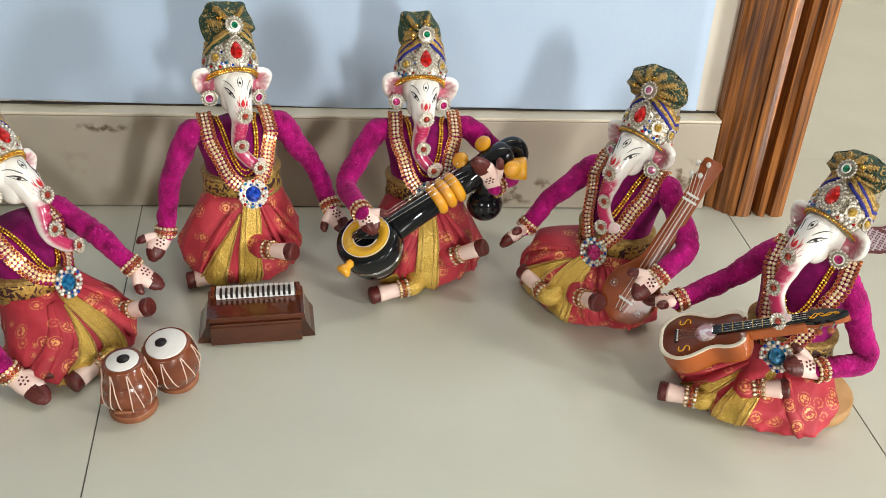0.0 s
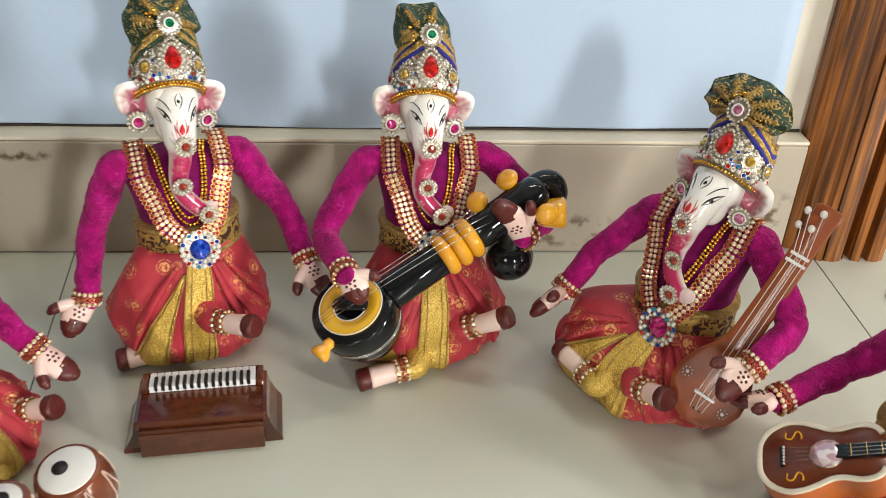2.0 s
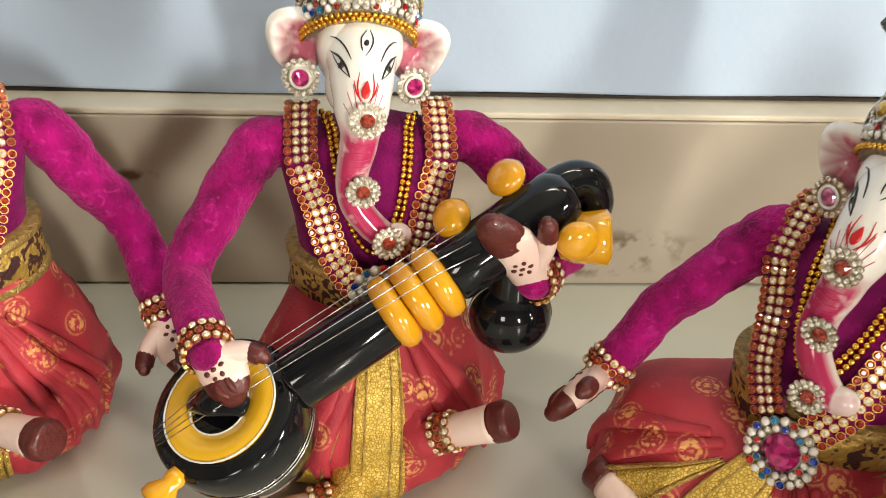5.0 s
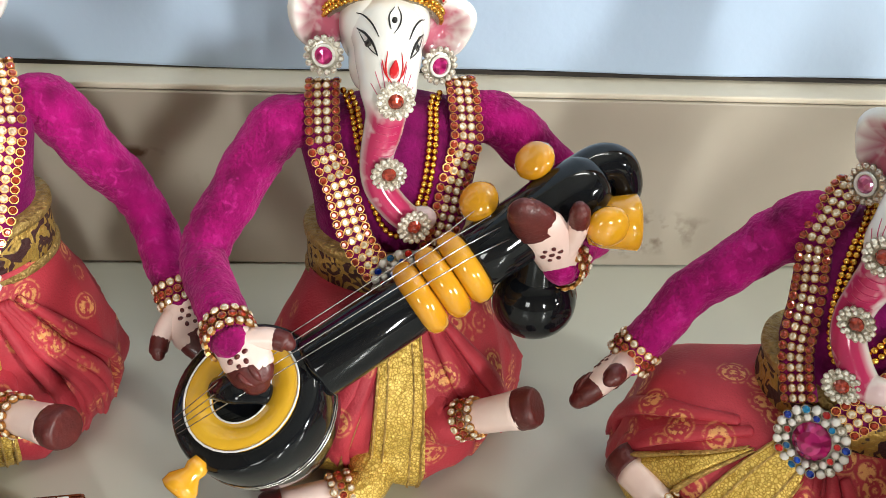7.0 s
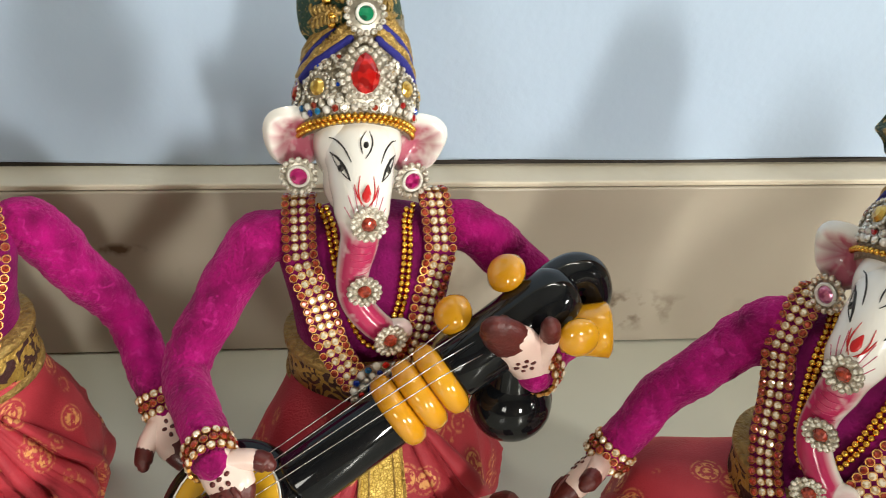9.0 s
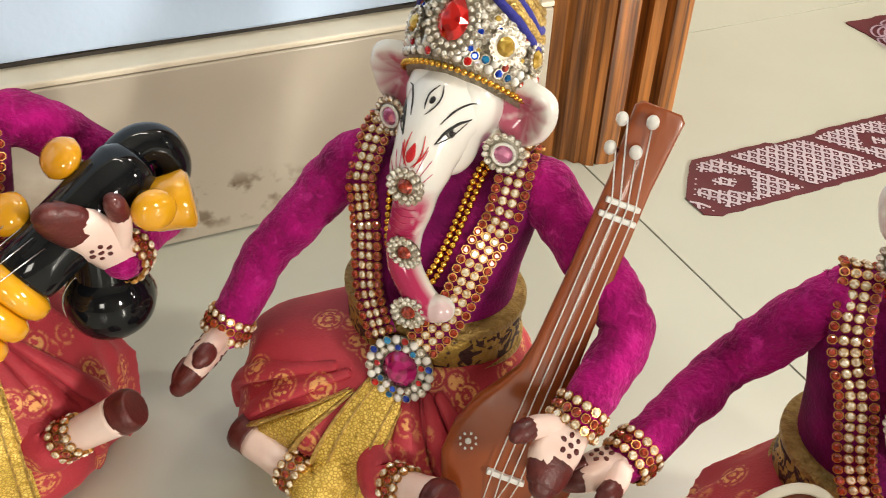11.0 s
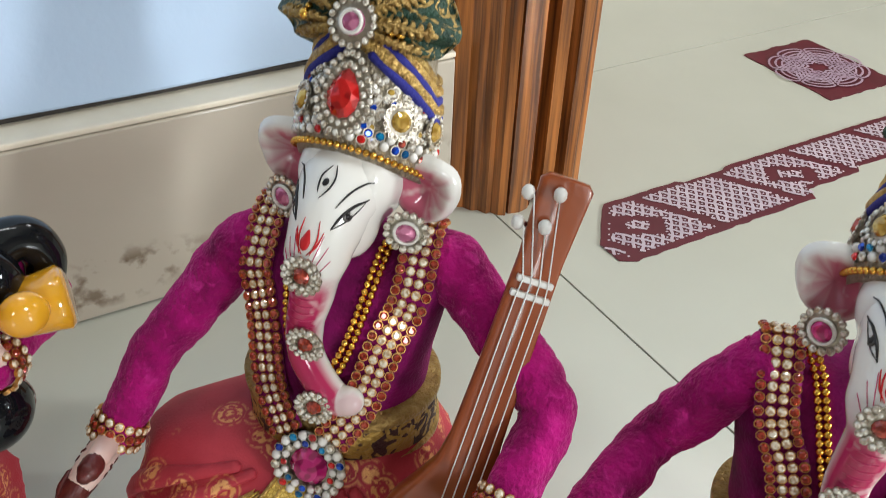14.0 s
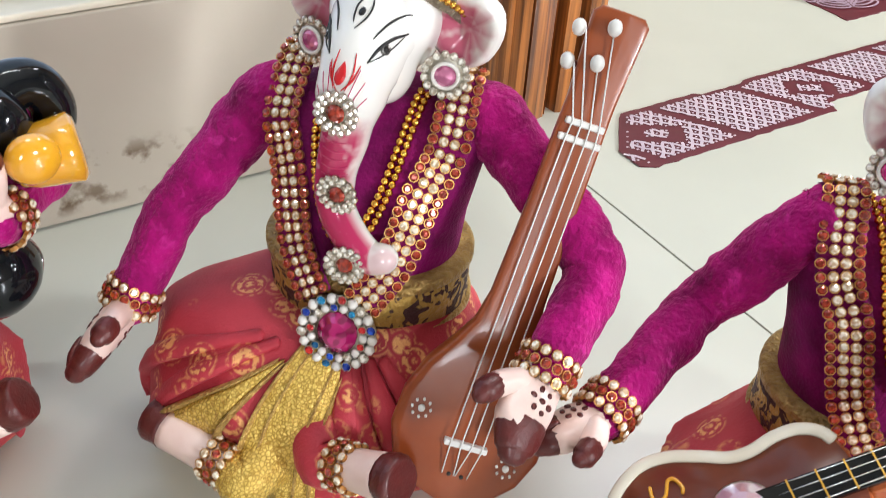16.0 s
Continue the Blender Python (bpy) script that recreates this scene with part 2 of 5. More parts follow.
class Shape:
    """Gathers vertices and faces of one mesh, each face with its material."""

    def __init__(self):
        self.v, self.f, self.m, self.s, self.paint, self.mats = [], [], [], [], [], []

    def slot(self, mat):
        if mat not in self.mats:
            self.mats.append(mat)
        return self.mats.index(mat)

    def add(self, verts, faces, mat, smooth=True, paint=None):
        o, k = len(self.v), self.slot(mat)
        self.v += [tuple(p) for p in verts]
        self.paint += list(paint) if paint is not None else [0.0] * len(verts)
        self.f += [tuple(i + o for i in f) for f in faces]
        self.m += [k] * len(faces)
        self.s += [smooth] * len(faces)

    def rings(self, rings, mat, caps=(True, True), mats=None, smooth=True, paint=None, closed=True):
        """Skin over rings of equal count. mats: a material for each band, where they differ."""
        n, verts = len(rings[0]), [p for r in rings for p in r]
        groups = {}
        for i in range(len(rings) - 1):
            b = mats[i] if mats else mat
            for j in range(n if closed else n - 1):
                a, c = i * n + j, i * n + (j + 1) % n
                groups.setdefault(b, []).append((a, c, c + n, a + n))
        if caps[0]:
            groups.setdefault(mats[0] if mats else mat, []).append(tuple(reversed(range(n))))
        if caps[1]:
            groups.setdefault(mats[-1] if mats else mat, []).append(tuple(range((len(rings) - 1) * n, len(rings) * n)))
        o = len(self.v)
        self.v += [tuple(p) for p in verts]
        self.paint += [q for r in paint for q in r] if paint is not None else [0.0] * len(verts)
        for b, faces in groups.items():
            k = self.slot(b)
            self.f += [tuple(i + o for i in f) for f in faces]
            self.m += [k] * len(faces)
            self.s += [smooth] * len(faces)

    def tube(self, points, radii, mat, n=14, steps=6, up=(0, 0, 1), mats=None, rough=0.0, round_end=True, paint=None, seed=0, crease=0.0):
        """A limb along points. radii: one number, or a pair (side, up), at each point. rough: uneven swelling."""
        pts, rad = spline([Vector(p) for p in points], [r if isinstance(r, tuple) else (r, r) for r in radii], steps)
        up, rings, paints, bands = Vector(up), [], [], []
        rng = random.Random(seed)
        ph = [rng.uniform(0, 6.3) for _ in range(4)]
        last = None
        for i, p in enumerate(pts):
            d = (pts[min(i + 1, len(pts) - 1)] - pts[max(i - 1, 0)]).normalized()
            side = d.cross(up if last is None else last.cross(d))
            if side.length < 1e-4:
                side = d.cross(Vector((1, 0.2, 0.1)))
            side.normalize()
            if last is not None and side.dot(last) < 0:
                side.negate()
            last = side
            w = side.cross(d)
            ring, q = [], []
            for j in range(n):
                a = math.tau * j / n
                k = 1 + rough * (math.sin(3 * a + i * 0.55 + ph[0]) + math.sin(2 * a - i * 0.9 + ph[1]) + 0.8 * math.sin(i * 1.3 + ph[2]))
                if crease:
                    q_ = p + side * (math.cos(a) * rad[i][0]) + w * (math.sin(a) * rad[i][1]) + Vector((seed * 0.37, seed * 0.11, 0))
                    k += crease * (noise.noise(q_ * 55) * 1.2 + (0.35 - abs(noise.noise(q_ * 105 + d * (i * 0.05))) * 1.6) * 0.8 + noise.noise(q_ * 260) * 0.25)
                if crease > 0.08:
                    k += crease * 1.5 * max(0.0, 0.15 + noise.noise(p * 38 + Vector((0, 0, seed)))) * (abs(math.sin(i * 0.42 + 1.1 * math.sin(a + ph[0]) + ph[1])) - 0.62)
                ring.append(p + side * (math.cos(a) * rad[i][0] * k) + w * (math.sin(a) * rad[i][1] * k))
                q.append(paint(i / (len(pts) - 1), a) if paint else 0.0)
            rings.append(ring)
            paints.append(q)
        if round_end:
            for s, (i0, i1) in ((0, (0, 1)), (1, (-1, -2))):
                d, c = (pts[i0] - pts[i1]).normalized(), pts[i0]
                r = min(rad[i0])
                extra = [[c + (p - c) * math.cos(b) + d * (r * math.sin(b)) for p in rings[i0]] for b in (0.5, 1.0, 1.35)]
                q = paints[i0]
                if s:
                    rings, paints = rings + extra, paints + [q] * 3
                else:
                    rings, paints = extra[::-1] + rings, [q] * 3 + paints
        if mats:
            cuts, count = mats, len(rings) - 1
            bands = [next(m for u, m in cuts if (i + 0.5) / count <= u) for i in range(count)]
        self.rings(rings, mat, mats=bands or None, paint=paints)

    def ball(self, c, r, mat, m=None, n=20, k=12, paint=None):
        c, r = Vector(c), Vector((r, r, r) if isinstance(r, (int, float)) else r)
        rings, paints = [], []
        for i in range(1, k):
            b = math.pi * i / k
            ring = [Vector((math.sin(b) * math.cos(math.tau * j / n), math.sin(b) * math.sin(math.tau * j / n), -math.cos(b))) for j in range(n)]
            paints.append([paint(p) if paint else 0.0 for p in ring])
            ring = [Vector((p.x * r.x, p.y * r.y, p.z * r.z)) for p in ring]
            rings.append([(m @ p if m else p) + c for p in ring])
        self.rings(rings, mat, paint=paints)

    def bead(self, c, r, mat):
        c = Vector(c)
        self.add([c + Vector(p) * r for p in BEAD_V], BEAD_F, mat)

    def stone(self, c, n, r, stone, cup):
        """A rhinestone in its setting, standing on the surface."""
        m = basis(c, n)
        self.add([m @ (Vector(p) * r) for p in CUP_V], CUP_F, cup, False)
        self.add([m @ (Vector(p) * r) for p in STONE_V], STONE_F, stone, False)

    def gem(self, c, n, up, rx, rz, high, mat, drop=0.0, sides=12):
        """A faceted gem. drop: how pointed its upper end is."""
        m = basis(c, n, up)
        out = []
        for j in range(sides):
            a = math.tau * j / sides
            x, y = math.cos(a), math.sin(a)
            out.append((x * (1 - drop * 0.55 * max(0, y)), y * (1 + drop * 0.35 * max(0, y))))
        v = [m @ Vector((x * rx, y * rz, -0.2 * high)) for x, y in out]
        v += [m @ Vector((x * rx, y * rz, 0.15 * high)) for x, y in out]
        t = math.pi / sides
        v += [m @ Vector((0.62 * rx * (x * math.cos(t) - y * math.sin(t)), 0.62 * rz * (x * math.sin(t) + y * math.cos(t)), 0.8 * high)) for x, y in out]
        v.append(m @ Vector((0, 0, high)))
        s, f = sides, []
        for j in range(s):
            k = (j + 1) % s
            f += [(j, k, s + k, s + j), (s + j, s + k, 2 * s + j), (s + k, 2 * s + k, 2 * s + j), (2 * s + j, 2 * s + k, 3 * s)]
        self.add(v, f, mat, False)

    def plate(self, c, n, up, rx, rz, thick, mat, sides=24):
        m = basis(c, n, up)
        ring = lambda k, z: [m @ Vector((math.cos(math.tau * j / sides) * rx * k, math.sin(math.tau * j / sides) * rz * k, z)) for j in range(sides)]
        self.rings([ring(1, -thick), ring(1, thick * 0.5), ring(0.9, thick)], mat)

    def mesh(self, name):
        me = bpy.data.meshes.new(name)
        me.from_pydata(self.v, [], self.f)
        for m in self.mats:
            me.materials.append(m)
        me.polygons.foreach_set("material_index", self.m)
        me.polygons.foreach_set("use_smooth", self.s)
        if any(self.paint):
            me.attributes.new("paint", "FLOAT", "POINT").data.foreach_set("value", self.paint)
        me.update()
        return me


def spline(pts, rad, steps):
    """Catmull-Rom through the points, radii along."""
    p, r = [], []
    for i in range(len(pts) - 1):
        a, b = pts[max(i - 1, 0)], pts[min(i + 2, len(pts) - 1)]
        c, d = pts[i], pts[i + 1]
        for s in range(steps):
            t = s / steps
            p.append(0.5 * (2 * c + (d - a) * t + (2 * a - 5 * c + 4 * d - b) * t * t + (3 * c - a - 3 * d + b) * t ** 3))
            e = t * t * (3 - 2 * t)
            r.append(tuple(x + (y - x) * e for x, y in zip(rad[i], rad[i + 1])))
    return p + [pts[-1]], r + [rad[-1]]


def basis(c, n, up=(0, 0, 1)):
    """A frame at c whose z is n and whose y is as near to up as can be."""
    z = Vector(n).normalized()
    x = Vector(up).cross(z)
    if x.length < 1e-3:
        x = Vector((1, 0, 0)).cross(z)
    x.normalize()
    y = z.cross(x)
    return Matrix((x, y, z)).transposed().to_4x4() if c is None else Matrix.Translation(c) @ Matrix((x, y, z)).transposed().to_4x4()


def along(points, pitch):
    """Places and ways at even steps along a polyline."""
    pts, out, left = [Vector(p) for p in points], [], 0.0
    for a, b in zip(pts, pts[1:]):
        d = (b - a).length
        while left <= d and d > 0:
            out.append((a + (b - a) * (left / d), (b - a).normalized()))
            left += pitch
        left -= d
    return out


BEAD_V = [(0, 0, -1)] + [(math.sin(b) * math.cos(math.tau * j / 8), math.sin(b) * math.sin(math.tau * j / 8), -math.cos(b)) for b in (0.8, 1.57, 2.34) for j in range(8)] + [(0, 0, 1)]
BEAD_F = [(0, 1 + (j + 1) % 8, 1 + j) for j in range(8)] + [(1 + 8 * i + j, 1 + 8 * i + (j + 1) % 8, 9 + 8 * i + (j + 1) % 8, 9 + 8 * i + j) for i in range(2) for j in range(8)] + [(17 + j, 17 + (j + 1) % 8, 25) for j in range(8)]
OCT = [(math.cos(math.tau * j / 8), math.sin(math.tau * j / 8)) for j in range(8)]
CUP_V = [(x * k, y * k, z) for k, z in ((0.9, -0.35), (1.0, 0.35), (0.82, 0.35), (0.80, 0.1)) for x, y in OCT]
CUP_F = [(8 * i + j, 8 * i + (j + 1) % 8, 8 * i + 8 + (j + 1) % 8, 8 * i + 8 + j) for i in range(3) for j in range(8)]
STONE_V = [(x * 0.84, y * 0.84, 0.15) for x, y in OCT] + [(x * 0.8, y * 0.8, 0.42) for x, y in OCT] + [(0.46 * (x * 0.92 - y * 0.38), 0.46 * (x * 0.38 + y * 0.92), 0.75) for x, y in OCT]
STONE_F = [(j, (j + 1) % 8, 8 + (j + 1) % 8, 8 + j) for j in range(8)] + [(8 + j, 8 + (j + 1) % 8, 16 + j) for j in range(8)] + [(8 + (j + 1) % 8, 16 + (j + 1) % 8, 16 + j) for j in range(8)] + [tuple(range(16, 24))]

# the painted parts of the heads: pink on the trunk and in the ears
t_, b_, mp_, ramp_ = nodes_of(porcelain)
attr_ = t_.nodes.new("ShaderNodeAttribute")
attr_.attribute_name = "paint"
mix_ = t_.nodes.new("ShaderNodeMix")
mix_.data_type = "RGBA"
grain_ = t_.nodes.new("ShaderNodeTexNoise")
grain_.inputs["Scale"].default_value, grain_.inputs["Detail"].default_value = 120, 2
t_.links.new(mp_.outputs[0], grain_.inputs["Vector"])
t_.links.new(product(t_, attr_.outputs["Fac"], threshold(t_, grain_.outputs["Fac"], 0.16, 0.46)), mix_.inputs[0])
t_.links.new(ramp_.outputs[0], mix_.inputs[6])
mix_.inputs[7].default_value = (0.46, 0.028, 0.105, 1)
t_.links.new(mix_.outputs[2], b_.inputs["Base Color"])


def medallion(S, c, n, up, r, gem, beads, count, high=0.0022, rz=None, drop=0.0, core=0.52, second=None, backing=silver):
    """A set gem ringed by small stones on a metal plate."""
    rz = rz or r
    c, n = Vector(c), Vector(n).normalized()
    S.plate(c, n, up, r * 0.84, rz * 0.84, 0.0007, backing)
    m = basis(c, n, up)
    S.gem(c + n * 0.0009, n, up, r * core, rz * core, high, gem, drop)
    for k in ((0.84,) if not second else (0.84, 0.62)):
        q = count if k > 0.7 else int(count * 0.75)
        for j in range(q):
            a = math.tau * (j + 0.5 * (k < 0.7)) / q
            y = math.sin(a) * (1 + drop * 0.3 * max(0, math.sin(a)))
            x = math.cos(a) * (1 - drop * 0.45 * max(0, math.sin(a)))
            p = m @ Vector((x * r * k, y * rz * k, 0.0008))
            size = math.tau * k * (r + rz) / 2 / q * 0.5
            b = beads[j % len(beads)]
            if b in (pearl, gold_bead):
                S.bead(p + n * size * 0.4, size, b)
            else:
                S.stone(p, n, size, b, silver)


def build_hand(S, wrist, tip, thumb, seed=0):
    """A mitten hand of painted clay with dark red finger tips, a thumb and dots on its back."""
    wrist, tip, thumb = Vector(wrist), Vector(tip), Vector(thumb).normalized()
    d = (tip - wrist)
    L = d.length
    d.normalize()
    thumb = (thumb - d * thumb.dot(d)).normalized()
    nrm = d.cross(thumb).normalized()
    at = lambda u, w=0.0, h=0.0: wrist + d * (L * u) + thumb * w + nrm * h
    S.tube([at(-0.15), at(0.15), at(0.42), at(0.70)], [(0.0080, 0.0066), (0.0100, 0.0070), (0.0112, 0.0068), (0.0106, 0.0062)], skin, up=nrm, n=16, steps=4, crease=0.03, seed=seed)
    S.tube([at(0.64, -0.001), at(0.80, -0.002), at(0.94, -0.003), at(1.0, -0.0035)], [(0.0109, 0.0065), (0.0102, 0.0060), (0.0084, 0.0052), (0.0062, 0.0042)], henna, up=nrm, n=16, steps=3, crease=0.03, seed=seed)
    for w in (-0.0045, 0.0015):
        S.tube([at(0.70, w, 0.0058), at(0.85, w * 0.9, 0.0054), at(0.97, w * 0.7, 0.0040)], [0.0014, 0.0016, 0.0010], henna, n=8, steps=3)
    S.tube([at(0.22, 0.004), at(0.42, 0.012), at(0.60, 0.0165)], [0.0056, 0.0050, 0.0045], skin, n=12, steps=4)
    S.tube([at(0.57, 0.0160), at(0.70, 0.0182), at(0.76, 0.0188)], [0.0048, 0.0046, 0.0032], henna, n=12, steps=3)
    for s in (1, -1):
        for k in range(7):
            a = k * 1.05
            w, u = (0.0, 0.40) if k == 6 else (0.0040 * math.cos(a), 0.40 + 0.0042 / L * math.sin(a))
            S.plate(at(u, w, s * (0.0069 - abs(w) * 0.14)), nrm * s, d, 0.0011 + 0.0003 * (k % 3 == 0), 0.0010 + 0.0003 * (k % 2), 0.0004, henna, sides=8)


def cuff(S, centre, way, r, rows, pitch=0.0043, r_stone=0.0021, stones=None):
    """Rows of stones round a wrist or ankle."""
    m = basis(Vector(centre), way)
    n = max(10, int(math.tau * (r + 0.001) / (r_stone * 2.05)))
    for i in range(rows):
        for j in range(n):
            a = math.tau * (j + 0.5 * (i % 2)) / n
            p = Vector((math.cos(a), math.sin(a), 0))
            s = (stones or ((warm_crystal, cup_gold), (red_stone, cup_gold), (warm_crystal, cup_gold)))[i % 3]
            S.stone(m @ (p * (r + 0.0006) + Vector((0, 0, (i - (rows - 1) / 2) * pitch))), m.to_3x3() @ p, r_stone, *s)


def nap(S, first, count, seed):
    """Short fibres standing on the faces of a pile cloth laid since face number first."""
    rng = random.Random(seed)
    faces = [f for f in S.f[first:] if len(f) == 4]
    verts, tris = [], []
    for _ in range(count):
        a, b, c, d = [Vector(S.v[i]) for i in rng.choice(faces)]
        u, v = rng.random(), rng.random()
        p = a.lerp(b, u).lerp(d.lerp(c, u), v)
        n = (b - a).cross(d - a)
        if n.length < 1e-12:
            continue
        n.normalize()
        side = (b - a).normalized()
        tip = n * rng.uniform(0.0007, 0.0019) + side * rng.uniform(-0.0008, 0.0008) + (d - a).normalized() * rng.uniform(-0.0008, 0.0008)
        k = len(verts)
        verts += [p - side * 0.00022, p + side * 0.00022, p + tip]
        tris.append((k, k + 1, k + 2))
    S.add(verts, tris, velvet)


def build_foot(S, ankle, toe):
    ankle, toe = Vector(ankle), Vector(toe)
    d = toe - ankle
    at = lambda u: ankle + d * u
    S.tube([at(-0.10), at(0.0), at(0.35), at(0.74)], [0.0078, 0.0078, 0.0086, 0.0096], skin, n=14, steps=3, round_end=False)
    S.tube([at(0.72), at(0.88), at(0.985), at(1.0)], [(0.0098, 0.0098), (0.0102, 0.0099), (0.0094, 0.0090), (0.0070, 0.0066)], henna, n=14, steps=3, rough=0.02, round_end=False)
    cuff(S, at(-0.02), d, 0.0084, 3)


def doll(label, head, yaw, waist, arms, seed, brooch, crown_gem, fan=(0.030, 0.026, 0.0), turn=0.0, lean=0.0, bend=0.0, lap=1.0, ear_gem=None, foot=None, foot_up=None,
         shift=(0, 0), puff=1.0, fan_lean=0.0, plinth=False, knee=(-1.0, 0.5, 0.06, 0.003), crown_tip=0.0, brooch_up=0.004, medals=((-0.001, -0.045), (0.0185, -0.068)), tall=False):
    """A seated clay and cloth doll. head: the middle of its head; yaw: degrees its front turns from -y towards +x; waist: its height;
    arms, foot, foot_up: for each arm shoulder, elbow, wrist, tip and thumb direction, for each foot ankle and toe, in the world; turn, lean, bend: of the head on the body.
    medals: where the lower two set stones sit on the trunk; tall: whether the turban is a narrow upright wrap instead of a spread shell."""
    rng = random.Random(seed)
    S = Shape()
    middle = (Vector(arms[0][0]) + Vector(arms[1][0])) / 2
    base = Matrix.Translation((middle.x, middle.y, 0)) @ pose(0, 0, 0, 0, 0, yaw)
    inv = base.inverted()
    at_head = inv @ Vector(head)
    sz = middle.z + 0.0475
    loc = lambda p: inv @ Vector(p)

    # lower body: draped cloth over crossed legs
    ph = [rng.uniform(0, 6.28) for _ in range(6)]
    crease = lambda x: 0.6 - 1.6 * abs(math.sin(x / 2)) ** 0.7
    fold = lambda a, u: (0.0026 * math.sin(5 * a + 6 * u + ph[0]) + 0.0022 * crease(9 * a - 10 * u + ph[1] + 1.2 * math.sin(3 * a + ph[3])) + 0.0014 * crease(19 * a + 7 * u + ph[2] + 1.5 * math.sin(5 * u + ph[4]))
                         + 0.0020 * crease(17 * u + 2.2 * math.sin(2 * a + ph[5]) + ph[0]) * (1 - u)) * min(1, u * 1.6)
    sx, sy = shift

    def drape(a, u, out=0.0):
        """The cloth at azimuth a (0 in front), u from the waist (0) to the floor (1)."""
        e = min(1.0, u / 0.62)
        off = (a - knee[0] + math.pi) % math.tau - math.pi
        g = math.exp(-(off / knee[1]) ** 2)
        e = (e * e * (3 - 2 * e)) ** (puff * (1 - 0.55 * g))
        rx, ry = 0.041 + (0.072 * lap - 0.041) * e, 0.036 + (0.068 * lap - 0.036) * e
        if u > 0.80:
            q = math.cos(math.asin(min(1, (u - 0.80) / 0.2) * 0.98))
            rx, ry = rx * (0.62 + 0.38 * q), ry * (0.62 + 0.38 * q)
        knees = 1 + 0.10 * e * (math.sin(a) ** 2) * (1 if math.cos(a) > -0.2 else 0.4)
        k = 1 + (fold(a, u) + out) / 0.06 + knee[2] * g * e
        x, y = math.sin(a) * rx * knees * k, -math.cos(a) * ry * k
        sag = 0.006 * e * math.cos(2 * a + 0.4) * (1 - u) + knee[3] * g * math.sin(math.pi * min(1, u / 0.85))
        return Vector((x + sx * e, y - 0.012 - 0.024 * e + sy * e, max(0.0015, waist * (1 - u) + sag)))

    N, K = 150, 44
    S.rings([[drape(math.tau * j / N, i / K) for j in range(N)] for i in range(K + 1)][::-1], coral)

    def panel(edge0, edge1, u0, u1, mat, out, steps=26, wide=8):
        rows = []
        for i in range(steps + 1):
            u = u0 + (u1 - u0) * i / steps
            a0, a1 = edge0(u), edge1(u)
            row = [drape(a0 + (a1 - a0) * j / wide, u, out if 0 < j < wide else out * 0.2) for j in range(wide + 1)]
            rows.append(row)
        S.rings(rows, mat, caps=(False, False), closed=False)

    mid = lambda u: 0.02 - 0.10 * u
    panel(lambda u: mid(u) - 0.20 - 0.04 * u, lambda u: mid(u) + 0.21 + 0.02 * u, 0.04, 0.985, brocade, 0.0022)
    for s in (-0.205, 0.185, -0.12, 0.10):
        panel(lambda u: mid(u) + s - 0.012, lambda u: mid(u) + s + 0.018, 0.05, 0.985, braid, 0.0034, wide=3)
    panel(lambda u: -0.30 - 0.95 * (u - 0.22), lambda u: -0.26 - 0.40 * (u - 0.22), 0.16, 0.95, brocade, 0.0026)
    panel(lambda u: -0.33 - 0.99 * (u - 0.22), lambda u: -0.30 - 0.95 * (u - 0.22), 0.16, 0.95, braid, 0.0034, wide=3)
    panel(lambda u: -0.26 - 0.44 * (u - 0.22), lambda u: -0.23 - 0.40 * (u - 0.22), 0.16, 0.95, braid, 0.0034, wide=3)
    # loose pleats falling beside the panel
    for k in range(7):
        a0 = rng.choice((-1, 1)) * rng.uniform(0.35, 1.25)
        tip_ = rng.uniform(0.2, 0.55)
        S.tube([drape(a0 * 0.45, 0.12, 0.001), drape(a0 * 0.75, 0.38, 0.001), drape(a0, 0.64, 0.001), drape(a0 * 1.1, 0.64 + tip_ * 0.6, 0.0)],
               [(0.003, 0.002), (0.006, 0.0032), (0.007, 0.0036), (0.004, 0.002)], coral, n=8, steps=4, rough=0.05, seed=k)
    for ends in (foot, foot_up):
        build_foot(S, *[loc(p) for p in ends])
        ankle, toe = loc(ends[0]), loc(ends[1])
        back = (ankle - toe).normalized()
        hip = Vector((sx, sy - 0.036, max(0.028, ankle.z)))
        S.tube([ankle + back * 0.006, ankle + back * 0.014, (ankle + back * 0.014).lerp(hip, 0.35), hip], [0.0086, 0.0104, 0.0150, 0.024], brocade if ends is foot else coral, n=24, steps=5, crease=0.07, seed=seed)
    if plinth:
        S.rings([[Vector((0.026 + math.cos(math.tau * j / 40) * r, -0.014 + math.sin(math.tau * j / 40) * r, z)) for j in range(40)] for r, z in ((0.048, 0.0), (0.05, 0.002), (0.05, 0.012), (0.048, 0.014))], plywood)

    # upper body
    tz = sz - 0.036
    torso = []
    for u, rx, ry, y in ((0.0, 0.017, 0.015, 0.002), (0.06, 0.036, 0.020, 0.003), (0.14, 0.046, 0.025, 0.002), (0.32, 0.043, 0.030, -0.003), (0.55, 0.039, 0.032, -0.007), (0.80, 0.037, 0.032, -0.010), (1.05, 0.037, 0.032, -0.011)):
        z = tz + (waist - tz) * u
        torso.append([Vector((math.cos(math.tau * j / 40) * rx, y + math.sin(math.tau * j / 40) * ry, z)) for j in range(40)])
    start = len(S.f)
    S.rings(torso[::-1], maroon_cloth)
    tree = BVHTree.FromPolygons([Vector(v) for v in S.v], S.f[start:])
    top = waist + 0.020
